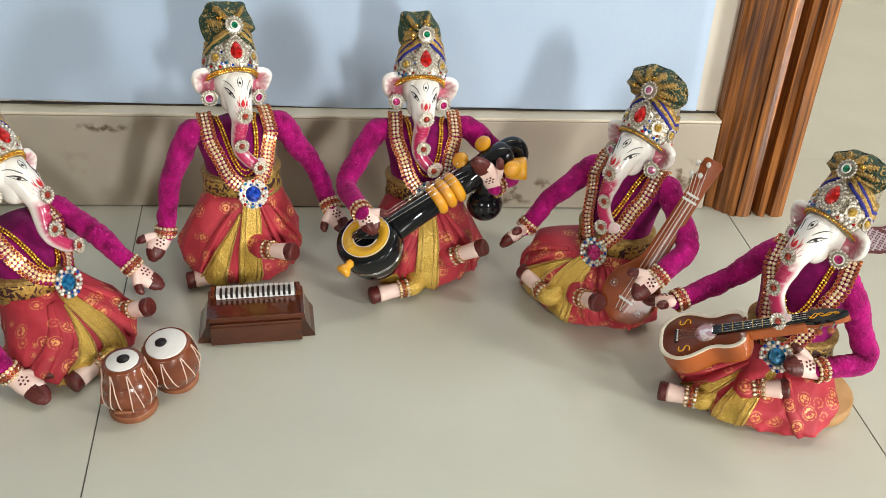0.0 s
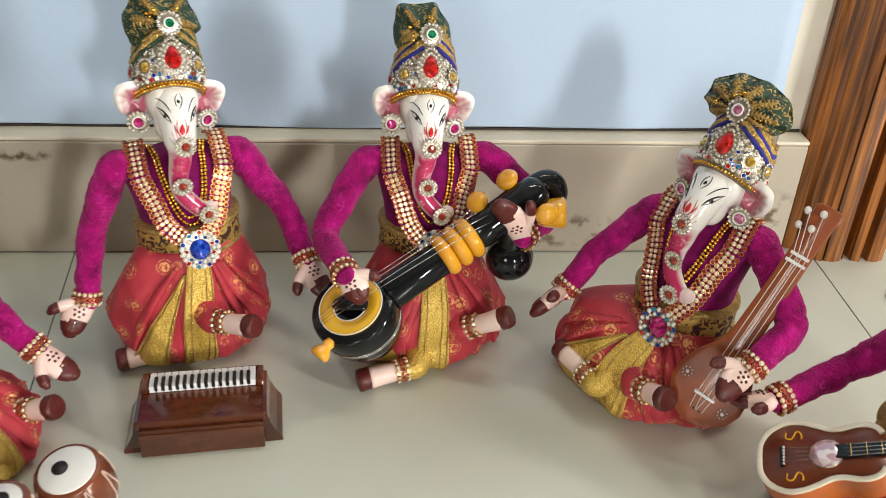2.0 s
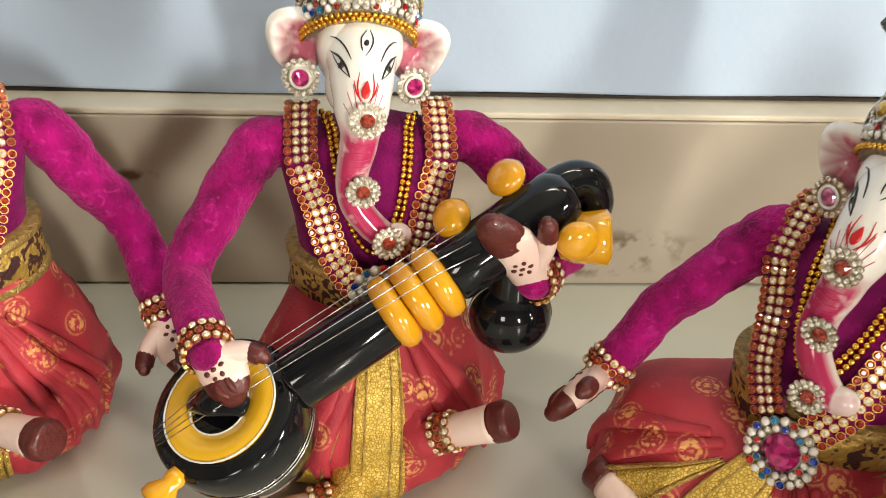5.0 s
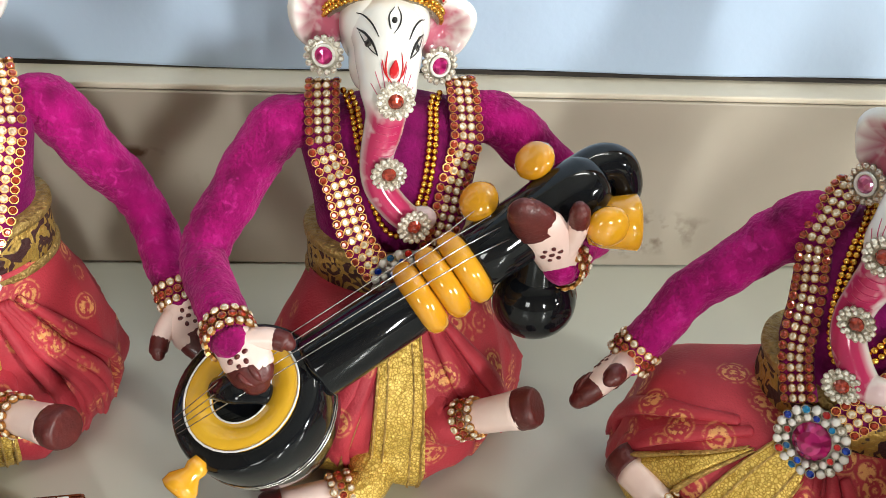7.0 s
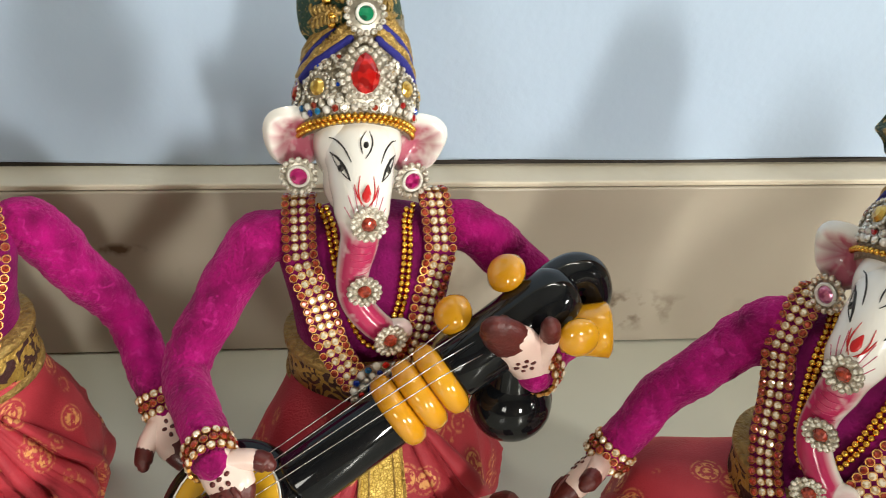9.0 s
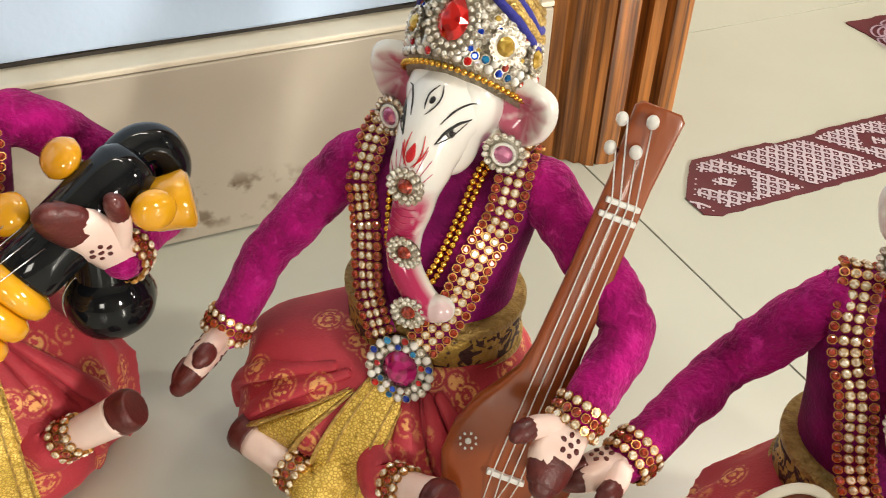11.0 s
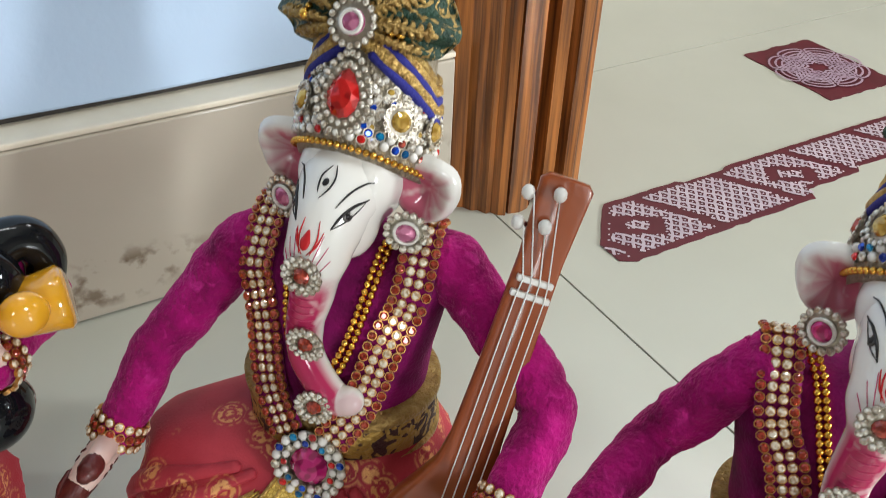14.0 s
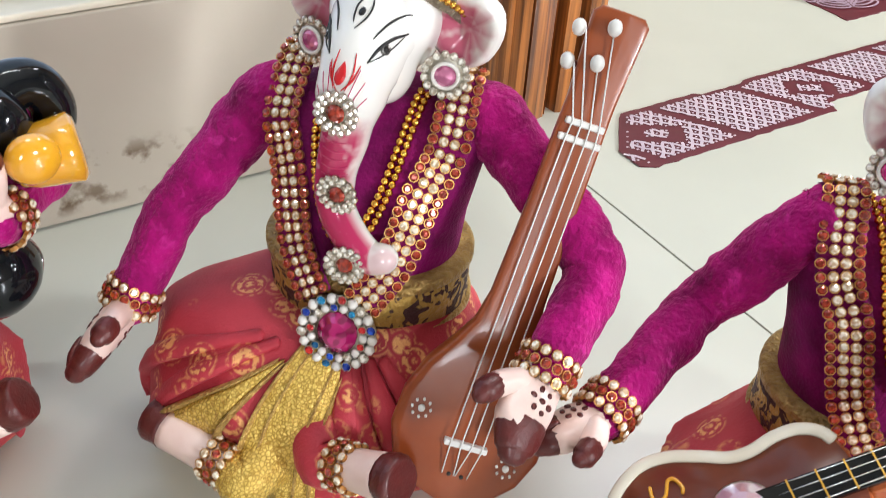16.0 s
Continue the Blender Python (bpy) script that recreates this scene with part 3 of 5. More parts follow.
    for r, z0, z1, mat in ((1.05, waist - 0.006, top, border), (1.085, waist - 0.007, waist - 0.002, gold_thread), (1.085, top - 0.004, top + 0.001, gold_thread)):
        oval = lambda k, z: [Vector((math.cos(math.tau * j / 48) * 0.0405 * k, -0.011 + math.sin(math.tau * j / 48) * 0.0345 * k, z)) for j in range(48)]
        S.rings([oval(r * 0.97, z0), oval(r, z0 + 0.001), oval(r, z1 - 0.001), oval(r * 0.97, z1)], mat)

    # arms
    for side, (shoulder, elbow, wrist, tip, thumb) in zip((-1, 1), arms):
        sh, e, w, t = loc(shoulder) - Vector((side * 0.004, 0, 0.002)), loc(elbow), loc(wrist), loc(tip)
        fore = (w - e).normalized()
        first = len(S.f)
        inner = Vector((side * 0.036, 0.003, sh.z + 0.001))
        S.tube([inner, sh + Vector((-side * 0.004, 0, 0.003)), sh.lerp(e, 0.22), sh.lerp(e, 0.6), e.lerp(sh, 0.12), e.lerp(w, 0.14), e.lerp(w, 0.6), w, w + fore * 0.0020],
               [0.0118, 0.0134, 0.0131, 0.0121, 0.0117, 0.0112, 0.0106, 0.0096, 0.0088], velvet, n=34, steps=9, crease=0.11, seed=seed * 3 + side)
        nap(S, first, 6500, seed * 7 + side)
        cuff(S, w - fore * 0.002, fore, 0.0102, 3)
        th = (base.to_3x3().inverted() @ Vector(thumb))
        build_hand(S, w, t, th, seed)

    # head
    hm = Matrix.Translation(at_head) @ pose(0, 0, 0, bend, lean, turn)
    X = lambda p: hm @ Vector(p)
    D = lambda n: hm.to_3x3() @ Vector(n)
    fstart = len(S.f)
    pink = lambda u, a: max(0.0, min(1.0, (u - 0.37) / 0.06)) * max(0.0, min(1.0, 1.9 * math.cos(a - 0.5 * math.pi) - 0.25)) * (1.0 if u < 0.93 else 0.4)
    core = Vector((0, -0.010, -0.001))
    lumps = [((0, 0.003, 0.004), (0.0212, 0.0245, 0.0255)), ((0, -0.022, -0.002), (0.0152, 0.0160, 0.0165))]
    for s in (-1, 1):
        lumps += [((s * 0.0066, -0.0172, -0.0083), (0.0099, 0.0150, 0.0150)), ((s * 0.0088, -0.0085, 0.007), (0.0120, 0.0145, 0.0155))]

    def skull(b, a):
        """The head's surface seen from its core at height angle b, azimuth a: the soft union of the rounded forms."""
        w = Vector((math.cos(b) * math.cos(a), math.cos(b) * math.sin(a), math.sin(b)))
        total = 0.0
        for c, r in lumps:
            o = [(core[i] - c[i]) / r[i] for i in range(3)]
            e = [w[i] / r[i] for i in range(3)]
            A, B, C = sum(v * v for v in e), sum(p * q for p, q in zip(o, e)), sum(v * v for v in o) - 1
            total += math.exp((-B + math.sqrt(max(0.0, B * B - A * C))) / A / 0.0014)
        return X(core + w * (0.0014 * math.log(total) - 0.0008))

    S.rings([[skull(math.pi * ((i + 0.5) / 28 - 0.5), math.tau * j / 44) for j in range(44)] for i in range(28)], porcelain)
    trunk = [(0, 0.005, 0.006), (0, -0.012, 0.005), (0, -0.024, -0.001), (0.0, -0.0355, -0.0115), (0, -0.040, -0.026), (-0.002, -0.044, -0.042), (0.000, -0.048, -0.054), (0.008, -0.052, -0.063), (0.016, -0.054, -0.068), (0.022, -0.054, -0.067)]
    S.tube([X(p) for p in trunk], [(0.0185, 0.018), (0.0175, 0.0175), (0.0150, 0.0160), (0.0128, 0.0132), (0.0088, 0.0098), (0.0076, 0.0080), (0.0072, 0.0074), (0.0070, 0.0070), (0.0066, 0.0066), (0.006, 0.006)],
           porcelain, n=24, steps=6, up=D((0, 0, 1)), paint=pink)
    face = BVHTree.FromPolygons([Vector(v) for v in S.v], S.f[fstart:])
    # ears: a broad lobe lifted outwards, its edge rolled back, streaked with pink towards the head
    lobe, _ = spline([Vector((x, 0, z)) for x, z in ((0.015, 0.006), (0.019, 0.0150), (0.027, 0.0196), (0.0362, 0.0192), (0.0428, 0.0136), (0.0432, 0.004), (0.0388, -0.006), (0.031, -0.0120), (0.024, -0.0125), (0.017, -0.006), (0.015, 0.006))], [(0,)] * 11, 3)
    lobe = lobe[:-1]
    unit = lambda v: max(0.0, min(1.0, v))
    for s in (-1, 1):
        for inner in (True, False):
            grid, q = [], []
            for i in range(13):
                rr = i / 12
                row, qr = [], []
                for j, o in enumerate(lobe):
                    x, z = 0.0295 + (o.x - 0.0295) * rr, 0.003 + (o.z - 0.003) * rr
                    out = (x - 0.016) / 0.027
                    y = 0.003 - 0.0062 * math.sin(0.5 * math.pi * min(1, rr / 0.78)) ** 2 + 0.0042 * unit((rr - 0.78) / 0.22) ** 2 - 0.002 * out + 0.0005 * math.sin(1.3 * j) * rr * rr
                    row.append(X((s * x, y + (0.0 if inner else 0.0058 * (1 - rr ** 5)), z)))
                    streak = 0.35 * math.sin(2.1 * j + seed) * rr
                    qr.append(0.88 * unit((0.90 - rr) * 6) * unit(2.0 - 2.0 * out + streak) * unit(0.35 + (0.0170 - z) / 0.005) if inner else 0.0)
                grid.append(row)
                q.append(qr)
            S.rings(grid, porcelain, caps=(True, False), paint=q)
        medallion(S, X((s * 0.0265, -0.0125, -0.0090)), D((s * 0.25, -1, 0.15)), D((0, 0, 1)), 0.0092, ear_gem or gem_pink, (crystal,), 15, core=0.50, second=None)
        ring = basis(X((s * 0.0265, -0.0125, -0.0090)), D((s * 0.25, -1, 0.15)))
        S.tube([ring @ Vector((0.0047 * math.cos(a * math.pi / 8), 0.0047 * math.sin(a * math.pi / 8), 0.0018)) for a in range(17)], [0.0008] * 17, pearl, n=6, steps=2, round_end=False)

    def on_face(x, z, lift=0.0002):
        hit, n, _, _ = face.ray_cast(X((x, -0.12, z)), D((0, 1, 0)))
        if hit and n.dot(D((0, 1, 0))) > 0:
            n = -n
        return (hit + n * lift, n) if hit else (X((x, -0.03, z)), D((0, -1, 0)))

    def stroke(pts, w, mat, steps=4):
        fine, rad = spline([Vector((x, 0, z)) for x, z in pts], [(w * (0.45 if i in (0, len(pts) - 1) else 1),) * 2 for i in range(len(pts))], steps)
        S.tube([on_face(p.x, p.z)[0] for p in fine], [r[0] for r in rad], mat, n=6, steps=1)

    for s in (-1, 1):
        stroke([(s * 0.0066, 0.0098), (s * 0.0088, 0.0126), (s * 0.0116, 0.0140), (s * 0.0150, 0.0138)], 0.00042, ink)
        stroke([(s * 0.0070, 0.0036), (s * 0.0090, 0.0070), (s * 0.0116, 0.0086), (s * 0.0146, 0.0084)], 0.00062, ink)
        stroke([(s * 0.0070, 0.0036), (s * 0.0094, 0.0044), (s * 0.0122, 0.0060), (s * 0.0140, 0.0080)], 0.00026, ink)
        p, n = on_face(s * 0.0108, 0.0064, 0.0)
        S.plate(p, n, D((0, 0, 1)), 0.0021, 0.0019, 0.0003, iris_grey, sides=14)
        S.plate(p, n, D((0, 0, 1)), 0.0011, 0.0012, 0.0006, ink, sides=12)
        p, n = on_face(s * 0.0112, 0.0069, 0.0004)
        S.plate(p, n, D((0, 0, 1)), 0.0004, 0.0004, 0.0003, white_paint, sides=8)
        stroke([(s * 0.0010, -0.0046), (s * 0.0038, -0.0016), (s * 0.0052, 0.0026)], 0.00040, red_paint)
        stroke([(s * 0.0008 + 0.0010, 0.0196), (s * 0.0026 + 0.0004, 0.0172), (s * 0.0022, 0.0146), (s * 0.0006 - 0.0010, 0.0126 - 0.0006 * s)], 0.00036, ink)
        stroke([(s * 0.0022, -0.0045), (s * 0.0036, 0.0005), (s * 0.0030, 0.0060)], 0.00036, red_paint)
        for k in range(3):
            a = 0.35 + k * 0.42
            stroke([(s * (0.0035 + 0.001 * k), -0.0070 - 0.0022 * k), (s * (0.0035 + 0.006 * math.sin(a)), -0.006 + 0.008 * math.cos(a) - 0.002 * k)], 0.00036, pink_paint)
    p, n = on_face(0.0, 0.0160, 0.0)
    S.plate(p, n, D((0, 0, 1)), 0.0012, 0.0017, 0.0003, ink, sides=10)
    p, n = on_face(0, -0.0004, 0.0010)
    S.gem(p, n, D((0, 0, 1)), 0.0021, 0.0036, 0.0006, red_paint, drop=0.9)
    # bars painted across the trunk
    for k in range(6):
        z = -0.024 - 0.0034 * k
        stroke([(-0.0045, z), (0.0, z - 0.0004), (0.0045, z)], 0.0003, pink_paint, 2)

    # three set stones down the trunk
    (x2, z2), (x3, z3) = medals
    for c, n, r in (((0.0010, 0, -0.0115), (0, -1, 0.15), 0.0085), ((x2, 0, z2), (0, -1, 0.05), 0.0082), ((x3, 0, z3), (0.15, -1, 0.15), 0.0082)):
        medallion(S, on_face(c[0], c[2], 0.0014)[0], D(n), D((0, 0, 1)), r, red_stone, (crystal,), 15, core=0.40, second=True)

    # crown, leaning back on the head
    cm = hm @ Matrix.Translation((0, 0.005, 0.0095)) @ pose(0, 0, 0, -24 + 3 * rng.uniform(-1, 1), crown_tip + rng.uniform(-2, 2), 0) @ Matrix.Scale(0.90, 4)
    prof = ((-0.004, 0.0285), (0.0, 0.0300), (0.012, 0.0300), (0.026, 0.0280), (0.040, 0.0255), (0.050, 0.0245), (0.060, 0.0235))

    def on_crown(a, s, out=0.0):
        for (s0, r0), (s1, r1) in zip(prof, prof[1:]):
            if s <= s1:
                break
        r = r0 + (r1 - r0) * (s - s0) / (s1 - s0) + out
        n = Vector((math.sin(a), -math.cos(a), -(r1 - r0) / (s1 - s0)))
        s += 0.0065 * max(0.0, math.cos(a)) ** 1.5 * max(0.0, 1 - s / 0.035) - 0.004 * (1 - max(0.0, math.cos(a)))
        return cm @ Vector((math.sin(a) * r, -math.cos(a) * r, s)), cm.to_3x3() @ n.normalized()

    S.rings([[on_crown(math.tau * j / 48, s, 0.0004 * math.sin(19 * j) )[0] for j in range(48)] for s, _ in prof], crown_net)
    up = cm.to_3x3() @ Vector((0, 0, 1))
    for row, s in enumerate((-0.002, 0.0008) if tall else (0.0, )):
        n_ = 62
        for j in range(n_):
            p, n = on_crown(math.tau * (j + 0.5 * row) / n_, s, 0.0008)
            S.bead(p, 0.00145, gold_bead)
    mixed = (pearl, crystal, gem_red, pearl, crystal, gem_blue, pearl, crystal, red_stone, pearl, gem_teal, crystal)
    for row, s in enumerate((0.0060, 0.0100)):
        for j in range(40):
            a = math.tau * (j + 0.5 * row) / 40
            p, n = on_crown(a, s, 0.0008)
            b = mixed[(j * 5 + row * 3 + seed) % 12]
            S.bead(p, 0.0020, b) if b is pearl else S.stone(p, n, 0.0021, b, silver)
    # scattered stones between the medallions
    for j in range(330):
        a, s = rng.uniform(-2.0, 2.0), rng.uniform(0.012, 0.037)
        p, n = on_crown(a, s, 0.0004)
        S.stone(p, n, rng.uniform(0.0012, 0.0019), crystal if rng.random() < 0.90 else rng.choice((red_stone, gem_blue, gem_yellow)), silver)
    p, n = on_crown(0.0, 0.0245, 0.0022)
    medallion(S, p, n, up, 0.0125, gem_red, (crystal,), 24, 0.0036, rz=0.0160, drop=0.55, core=0.52, second=True)
    for a, g in ((-0.80, gem_yellow), (0.80, gem_yellow), (-1.5, red_stone), (1.5, gem_yellow)):
        p, n = on_crown(a, 0.0195, 0.0016)
        medallion(S, p, n, up, 0.0074, g, (crystal,), 17, core=0.54)
    # blue bands and gold cords slanting down from the top
    for k, (s0, s1, r, mat) in enumerate(((0.024, 0.044, 0.0020, blue_velvet), (0.0280, 0.0480, 0.0026, braid), (0.032, 0.0520, 0.0021, blue_velvet), (0.036, 0.0555, 0.0021, braid), (0.040, 0.058, 0.0021, gold_thread))):
        mat = green_cloth if seed == 2 and mat is blue_velvet else mat
        for s in (-1, 1):
            pts = [on_crown(s * (0.28 + 2.5 * i / 10), s1 + (s0 - s1) * min(1, i / 5), 0.0010)[0] for i in range(11)]
            S.tube(pts, [r] * 11, mat, n=8, steps=3, rough=0.03 if mat is blue_velvet else 0.09, seed=k)
    # pleated cloth shell on top, spread out from the brooch, embroidered with gold vines
    fx, fz, fo = fan
    fm = cm @ pose(fo, 0, 0.055, 0, fan_lean, 0)
    P_, square = (6, 0.62) if tall else (10, 1.0)
    stretch_ = lambda v: math.copysign(abs(v) ** square, v)

    def on_fan(a, q, out=0.0, back=False):
        """The shell at azimuth a round the brooch (0 up), q from its middle (0) to its edge (1)."""
        ridge = math.cos(P_ * a + seed)
        r = q * (1 + (0.05 if tall else 0.022) * ridge * q + 0.035 * math.sin(3 * a + seed) * q)
        x = fx * r * stretch_(math.sin(a))
        z = (fz if math.cos(a) > 0 else 0.016) * r * stretch_(math.cos(a))
        ye = -0.010 - 0.002 * math.sin(2 * a + seed)
        y0 = 0.014 if back else -0.0275
        y = y0 + (ye - y0) * q ** 2.4 - (0.0034 * ridge * min(1, 1.6 * q) * (1 - 0.3 * q) if not back else 0.0)
        p = Vector((x, y, z))
        if out:
            p += Vector((x * 8, -1, z * 8)).normalized() * out
        return fm @ p

    qs = (0.06, 0.2, 0.35, 0.5, 0.65, 0.78, 0.88, 0.95, 1.0)
    rows = [[on_fan(math.tau * j / 120, q) for j in range(120)] for q in qs] + [[on_fan(math.tau * j / 120, q, back=True) for j in range(120)] for q in qs[::-1]]
    S.rings(rows, green_cloth)
    for j in range(P_):
        a = (math.tau * j - seed) / P_
        bow = rng.uniform(-0.10, 0.10)
        at = lambda q, w=0.0, o=0.0010: on_fan(a + bow * math.sin(q * 5) + w / max(q, 0.25), q, o)
        S.tube([at(q) for q in (0.25, 0.37, 0.5, 0.62, 0.74, 0.82)], [0.0010] * 6, gold_thread, n=6, steps=3, rough=0.12, seed=j)
        for i in range(7):
            q = 0.30 + 0.070 * i
            for s in (-1, 1):
                w = s * rng.uniform(0.07, 0.115) * (1 - 0.5 * abs(q - 0.6))
                p0, p1, p2 = at(q), at(q + 0.05, w * 0.7, 0.0018), at(q + 0.035, w * 1.25, 0.0012)
                S.tube([p0, p1, p2], [0.0006, rng.uniform(0.0009, 0.0014), 0.0006], gold_thread, n=6, steps=2, rough=0.12, seed=i)
    for j in range(10):
        S.bead(on_fan(rng.uniform(-2.2, 2.2), rng.uniform(0.36, 0.55), 0.0010), rng.uniform(0.0014, 0.0024), gold_bead)
    p, n = on_crown(-0.02, 0.0515, 0.0070)
    medallion(S, p + up * 0.004, n, up, 0.0098, crown_gem, (crystal,), 17, core=0.50)
    ring = basis(p + up * 0.004, n)
    S.tube([ring @ Vector((0.0040 * math.cos(a * math.pi / 8), 0.0040 * math.sin(a * math.pi / 8), 0.0024)) for a in range(17)], [0.0008] * 17, pearl, n=6, steps=2, round_end=False)

    # strings of stones over the shoulders, meeting in the brooch
    def on_chest(x, z, lift):
        hit, n, _, _ = tree.ray_cast(Vector((x, -0.3, z)), Vector((0, 1, 0)))
        return (hit + n * lift, n) if hit else (Vector((x, -0.012, z)), Vector((0, -0.6, 0.8)))

    low = waist + 0.010
    belly = Vector((0.002, -0.0545, low - 0.008 + brooch_up))
    for s in (-1, 1):
        path = []
        for x, z in ((0.034, sz - 0.039), (0.0325, sz - 0.046), (0.030, sz - 0.055), (0.025, sz - 0.066), (0.019, (sz - 0.07) * 0.5 + low * 0.5 + 0.002), (0.009, low + 0.006)):
            p, n = on_chest(s * x, z, 0.0016)
            path.append(p - Vector((0, 0.003 if z > sz - 0.05 else 0.0, 0)))
        path[0] = Vector((s * 0.0325, 0.001, sz - 0.0290))
        path.insert(0, Vector((s * 0.0315, 0.013, sz - 0.0325)))
        path[-1].y -= 0.008
        path[-2].y -= 0.004
        fine, _ = spline(path, [(0,)] * len(path), 6)
        S.tube(fine, [(0.0080, 0.0006)] * len(fine), maroon_cloth, n=8, steps=1, up=(0, -1, 0))
        for p, w in along(fine, 0.00435):
            n = Vector((s * 0.20, -1, 0.25))
            if p.z > sz - 0.045:
                n = Vector((s * 0.2, -0.6, 0.9)) if p.y < 0.004 else Vector((0, 0.4, 1))
            n = (n - w * n.dot(w)).normalized()
            across = w.cross(n).normalized()
            for c in range(4):
                st = (red_stone, cup_gold) if c in (0, 3) else (warm_crystal, cup_gold)
                S.stone(p + across * ((c - 1.5) * 0.0042) + n * 0.001, n, 0.00208, *st)
    # gold bead chains round the neck
    for k in range(2):
        dip, wide = (sz - 0.079, sz - 0.085)[k], 0.0195 + 0.0034 * k
        pts = []
        for i in range(41):
            u = i / 20 - 1
            x = wide * u * (1 - 0.10 * u * u) if abs(u) < 1 else wide * u
            z = dip + (sz - 0.031 - dip) * abs(u) ** 2.2
            p, n = on_chest(x, min(z, sz - 0.039), 0.0022)
            pts.append(Vector((x, p.y if z < sz - 0.040 else p.y + (z - sz + 0.040) * 1.2, z)))
        for p, w in along(pts, 0.0031):
            S.bead(p, 0.00165, gold_bead)
    # brooch
    nb = Vector((0, -1, 0.30)).normalized()
    S.plate(belly, nb, (0, 0, 1), 0.0150, 0.0150, 0.001, silver)
    S.gem(belly + nb * 0.0015, nb, (0, 0, 1), 0.0082, 0.0086, 0.0050, brooch, sides=18)
    m = basis(belly, nb)
    ringed = (pearl, gem_blue, pearl, gem_teal, pearl, gem_red, pearl, crystal)
    for r, count, size in ((0.0108, 18, 0.0019), (0.0144, 21, 0.0022)):
        for j in range(count):
            a = math.tau * j / count
            b = ringed[(j * 3 + int(r * 1000)) % 8]
            p = m @ Vector((math.cos(a) * r, math.sin(a) * r, 0.0025))
            S.bead(p, size, b) if b is pearl else S.stone(p, nb, size, b, silver)

    ob = new("musician_doll", S.mesh("musician_doll"))
    ob.matrix_world = base
    return tagged(ob, label, "doll", "seated musician dolls")

# ---- room ----


def part(name, S, parent, label=""):
    """Links a shape as one mesh under a thing or a part."""
    ob = new(name, S.mesh(name))
    ob.parent = parent
    return tagged(ob, label)


def thing(name, label, category, m=None, group=""):
    ob = new(name)
    ob.empty_display_size = 0.02
    if m is not None:
        ob.matrix_world = m
    return tagged(ob, label, category, group)


def bricked(S, lo, hi, mat, bevel=0.0, m=None):
    """A box with its edges bevelled."""
    bm = bmesh.new()
    bmesh.ops.create_cube(bm, size=1)
    for v in bm.verts:
        v.co = Vector([lo[k] + (v.co[k] + 0.5) * (hi[k] - lo[k]) for k in range(3)])
    if bevel:
        bmesh.ops.bevel(bm, geom=list(bm.edges), offset=bevel, segments=2, profile=0.5, affect="EDGES")
    bm.verts.index_update()
    S.add([(m @ v.co if m else v.co) for v in bm.verts], [[v.index for v in f.verts] for f in bm.faces], mat, False)
    bm.free()


def structure(name, lo, hi, mat, label, bevel=0.0):
    S = Shape()
    bricked(S, lo, hi, mat, bevel)
    return tagged(new(name, S.mesh(name)), label, "", "", "structure")


tile_mat = material("vitrified_floor_tile", (0.56, 0.562, 0.485), 0.25, second=(0.495, 0.495, 0.42), scale=7, detail=7, spread=0.7, bump=0.02, bump_scale=60, rough_var=0.05)
grout_mat = material("dark_floor_grout", (0.12, 0.11, 0.09), 0.8, scale=60)
skirt_mat = material("beige_skirting_stone", (0.49, 0.435, 0.355), 0.28, second=(0.40, 0.35, 0.28), scale=9, detail=8, spread=0.6, bump=0.06, bump_scale=90)
ledge_mat = material("cream_painted_ledge", (0.80, 0.73, 0.60), 0.4, second=(0.64, 0.56, 0.43), scale=22, detail=6, spread=0.6, bump=0.2, bump_scale=120)
cream_mat = material("cream_wall_paint", (0.72, 0.67, 0.58), 0.6, second=(0.62, 0.56, 0.46), scale=12, detail=6, bump=0.15, bump_scale=90)
# unseen walls darkened in colour so they bounce less light onto the dolls
dim_wall_mat = material("dimmed_wall_paint", (0.30, 0.25, 0.19), 0.7, scale=12)
# ceiling greyed below white to weaken the light it throws back
ceil_mat = material("dimmed_ceiling_paint", (0.50, 0.49, 0.46), 0.8, scale=12)
sheet_mat = material("pale_blue_painted_sheet", (0.475, 0.59, 0.75), 0.62, second=(0.43, 0.545, 0.705), scale=6, detail=5, bump=0.10, bump_scale=160, sheen=0.1)
wood_mat = material("brown_varnished_door_wood", (0.46, 0.165, 0.034), 0.36, second=(0.070, 0.022, 0.006), scale=230, detail=8, spread=0.35, coat=0.25, bump=0.35, bump_scale=120, stretch=(1, 1, 0.035))
# dark filler of the stone joints, also the painted shade under the sheet
joint_shade_mat = material("dark_joint_and_shade", (0.045, 0.037, 0.03), 0.9, scale=120)


def stains(t, mp):
    a = t.nodes.new("ShaderNodeTexNoise")
    a.inputs["Scale"].default_value, a.inputs["Detail"].default_value = 11, 9
    t.links.new(mp.outputs[0], a.inputs["Vector"])
    return threshold(t, a.outputs["Fac"], 0.62, 0.80)


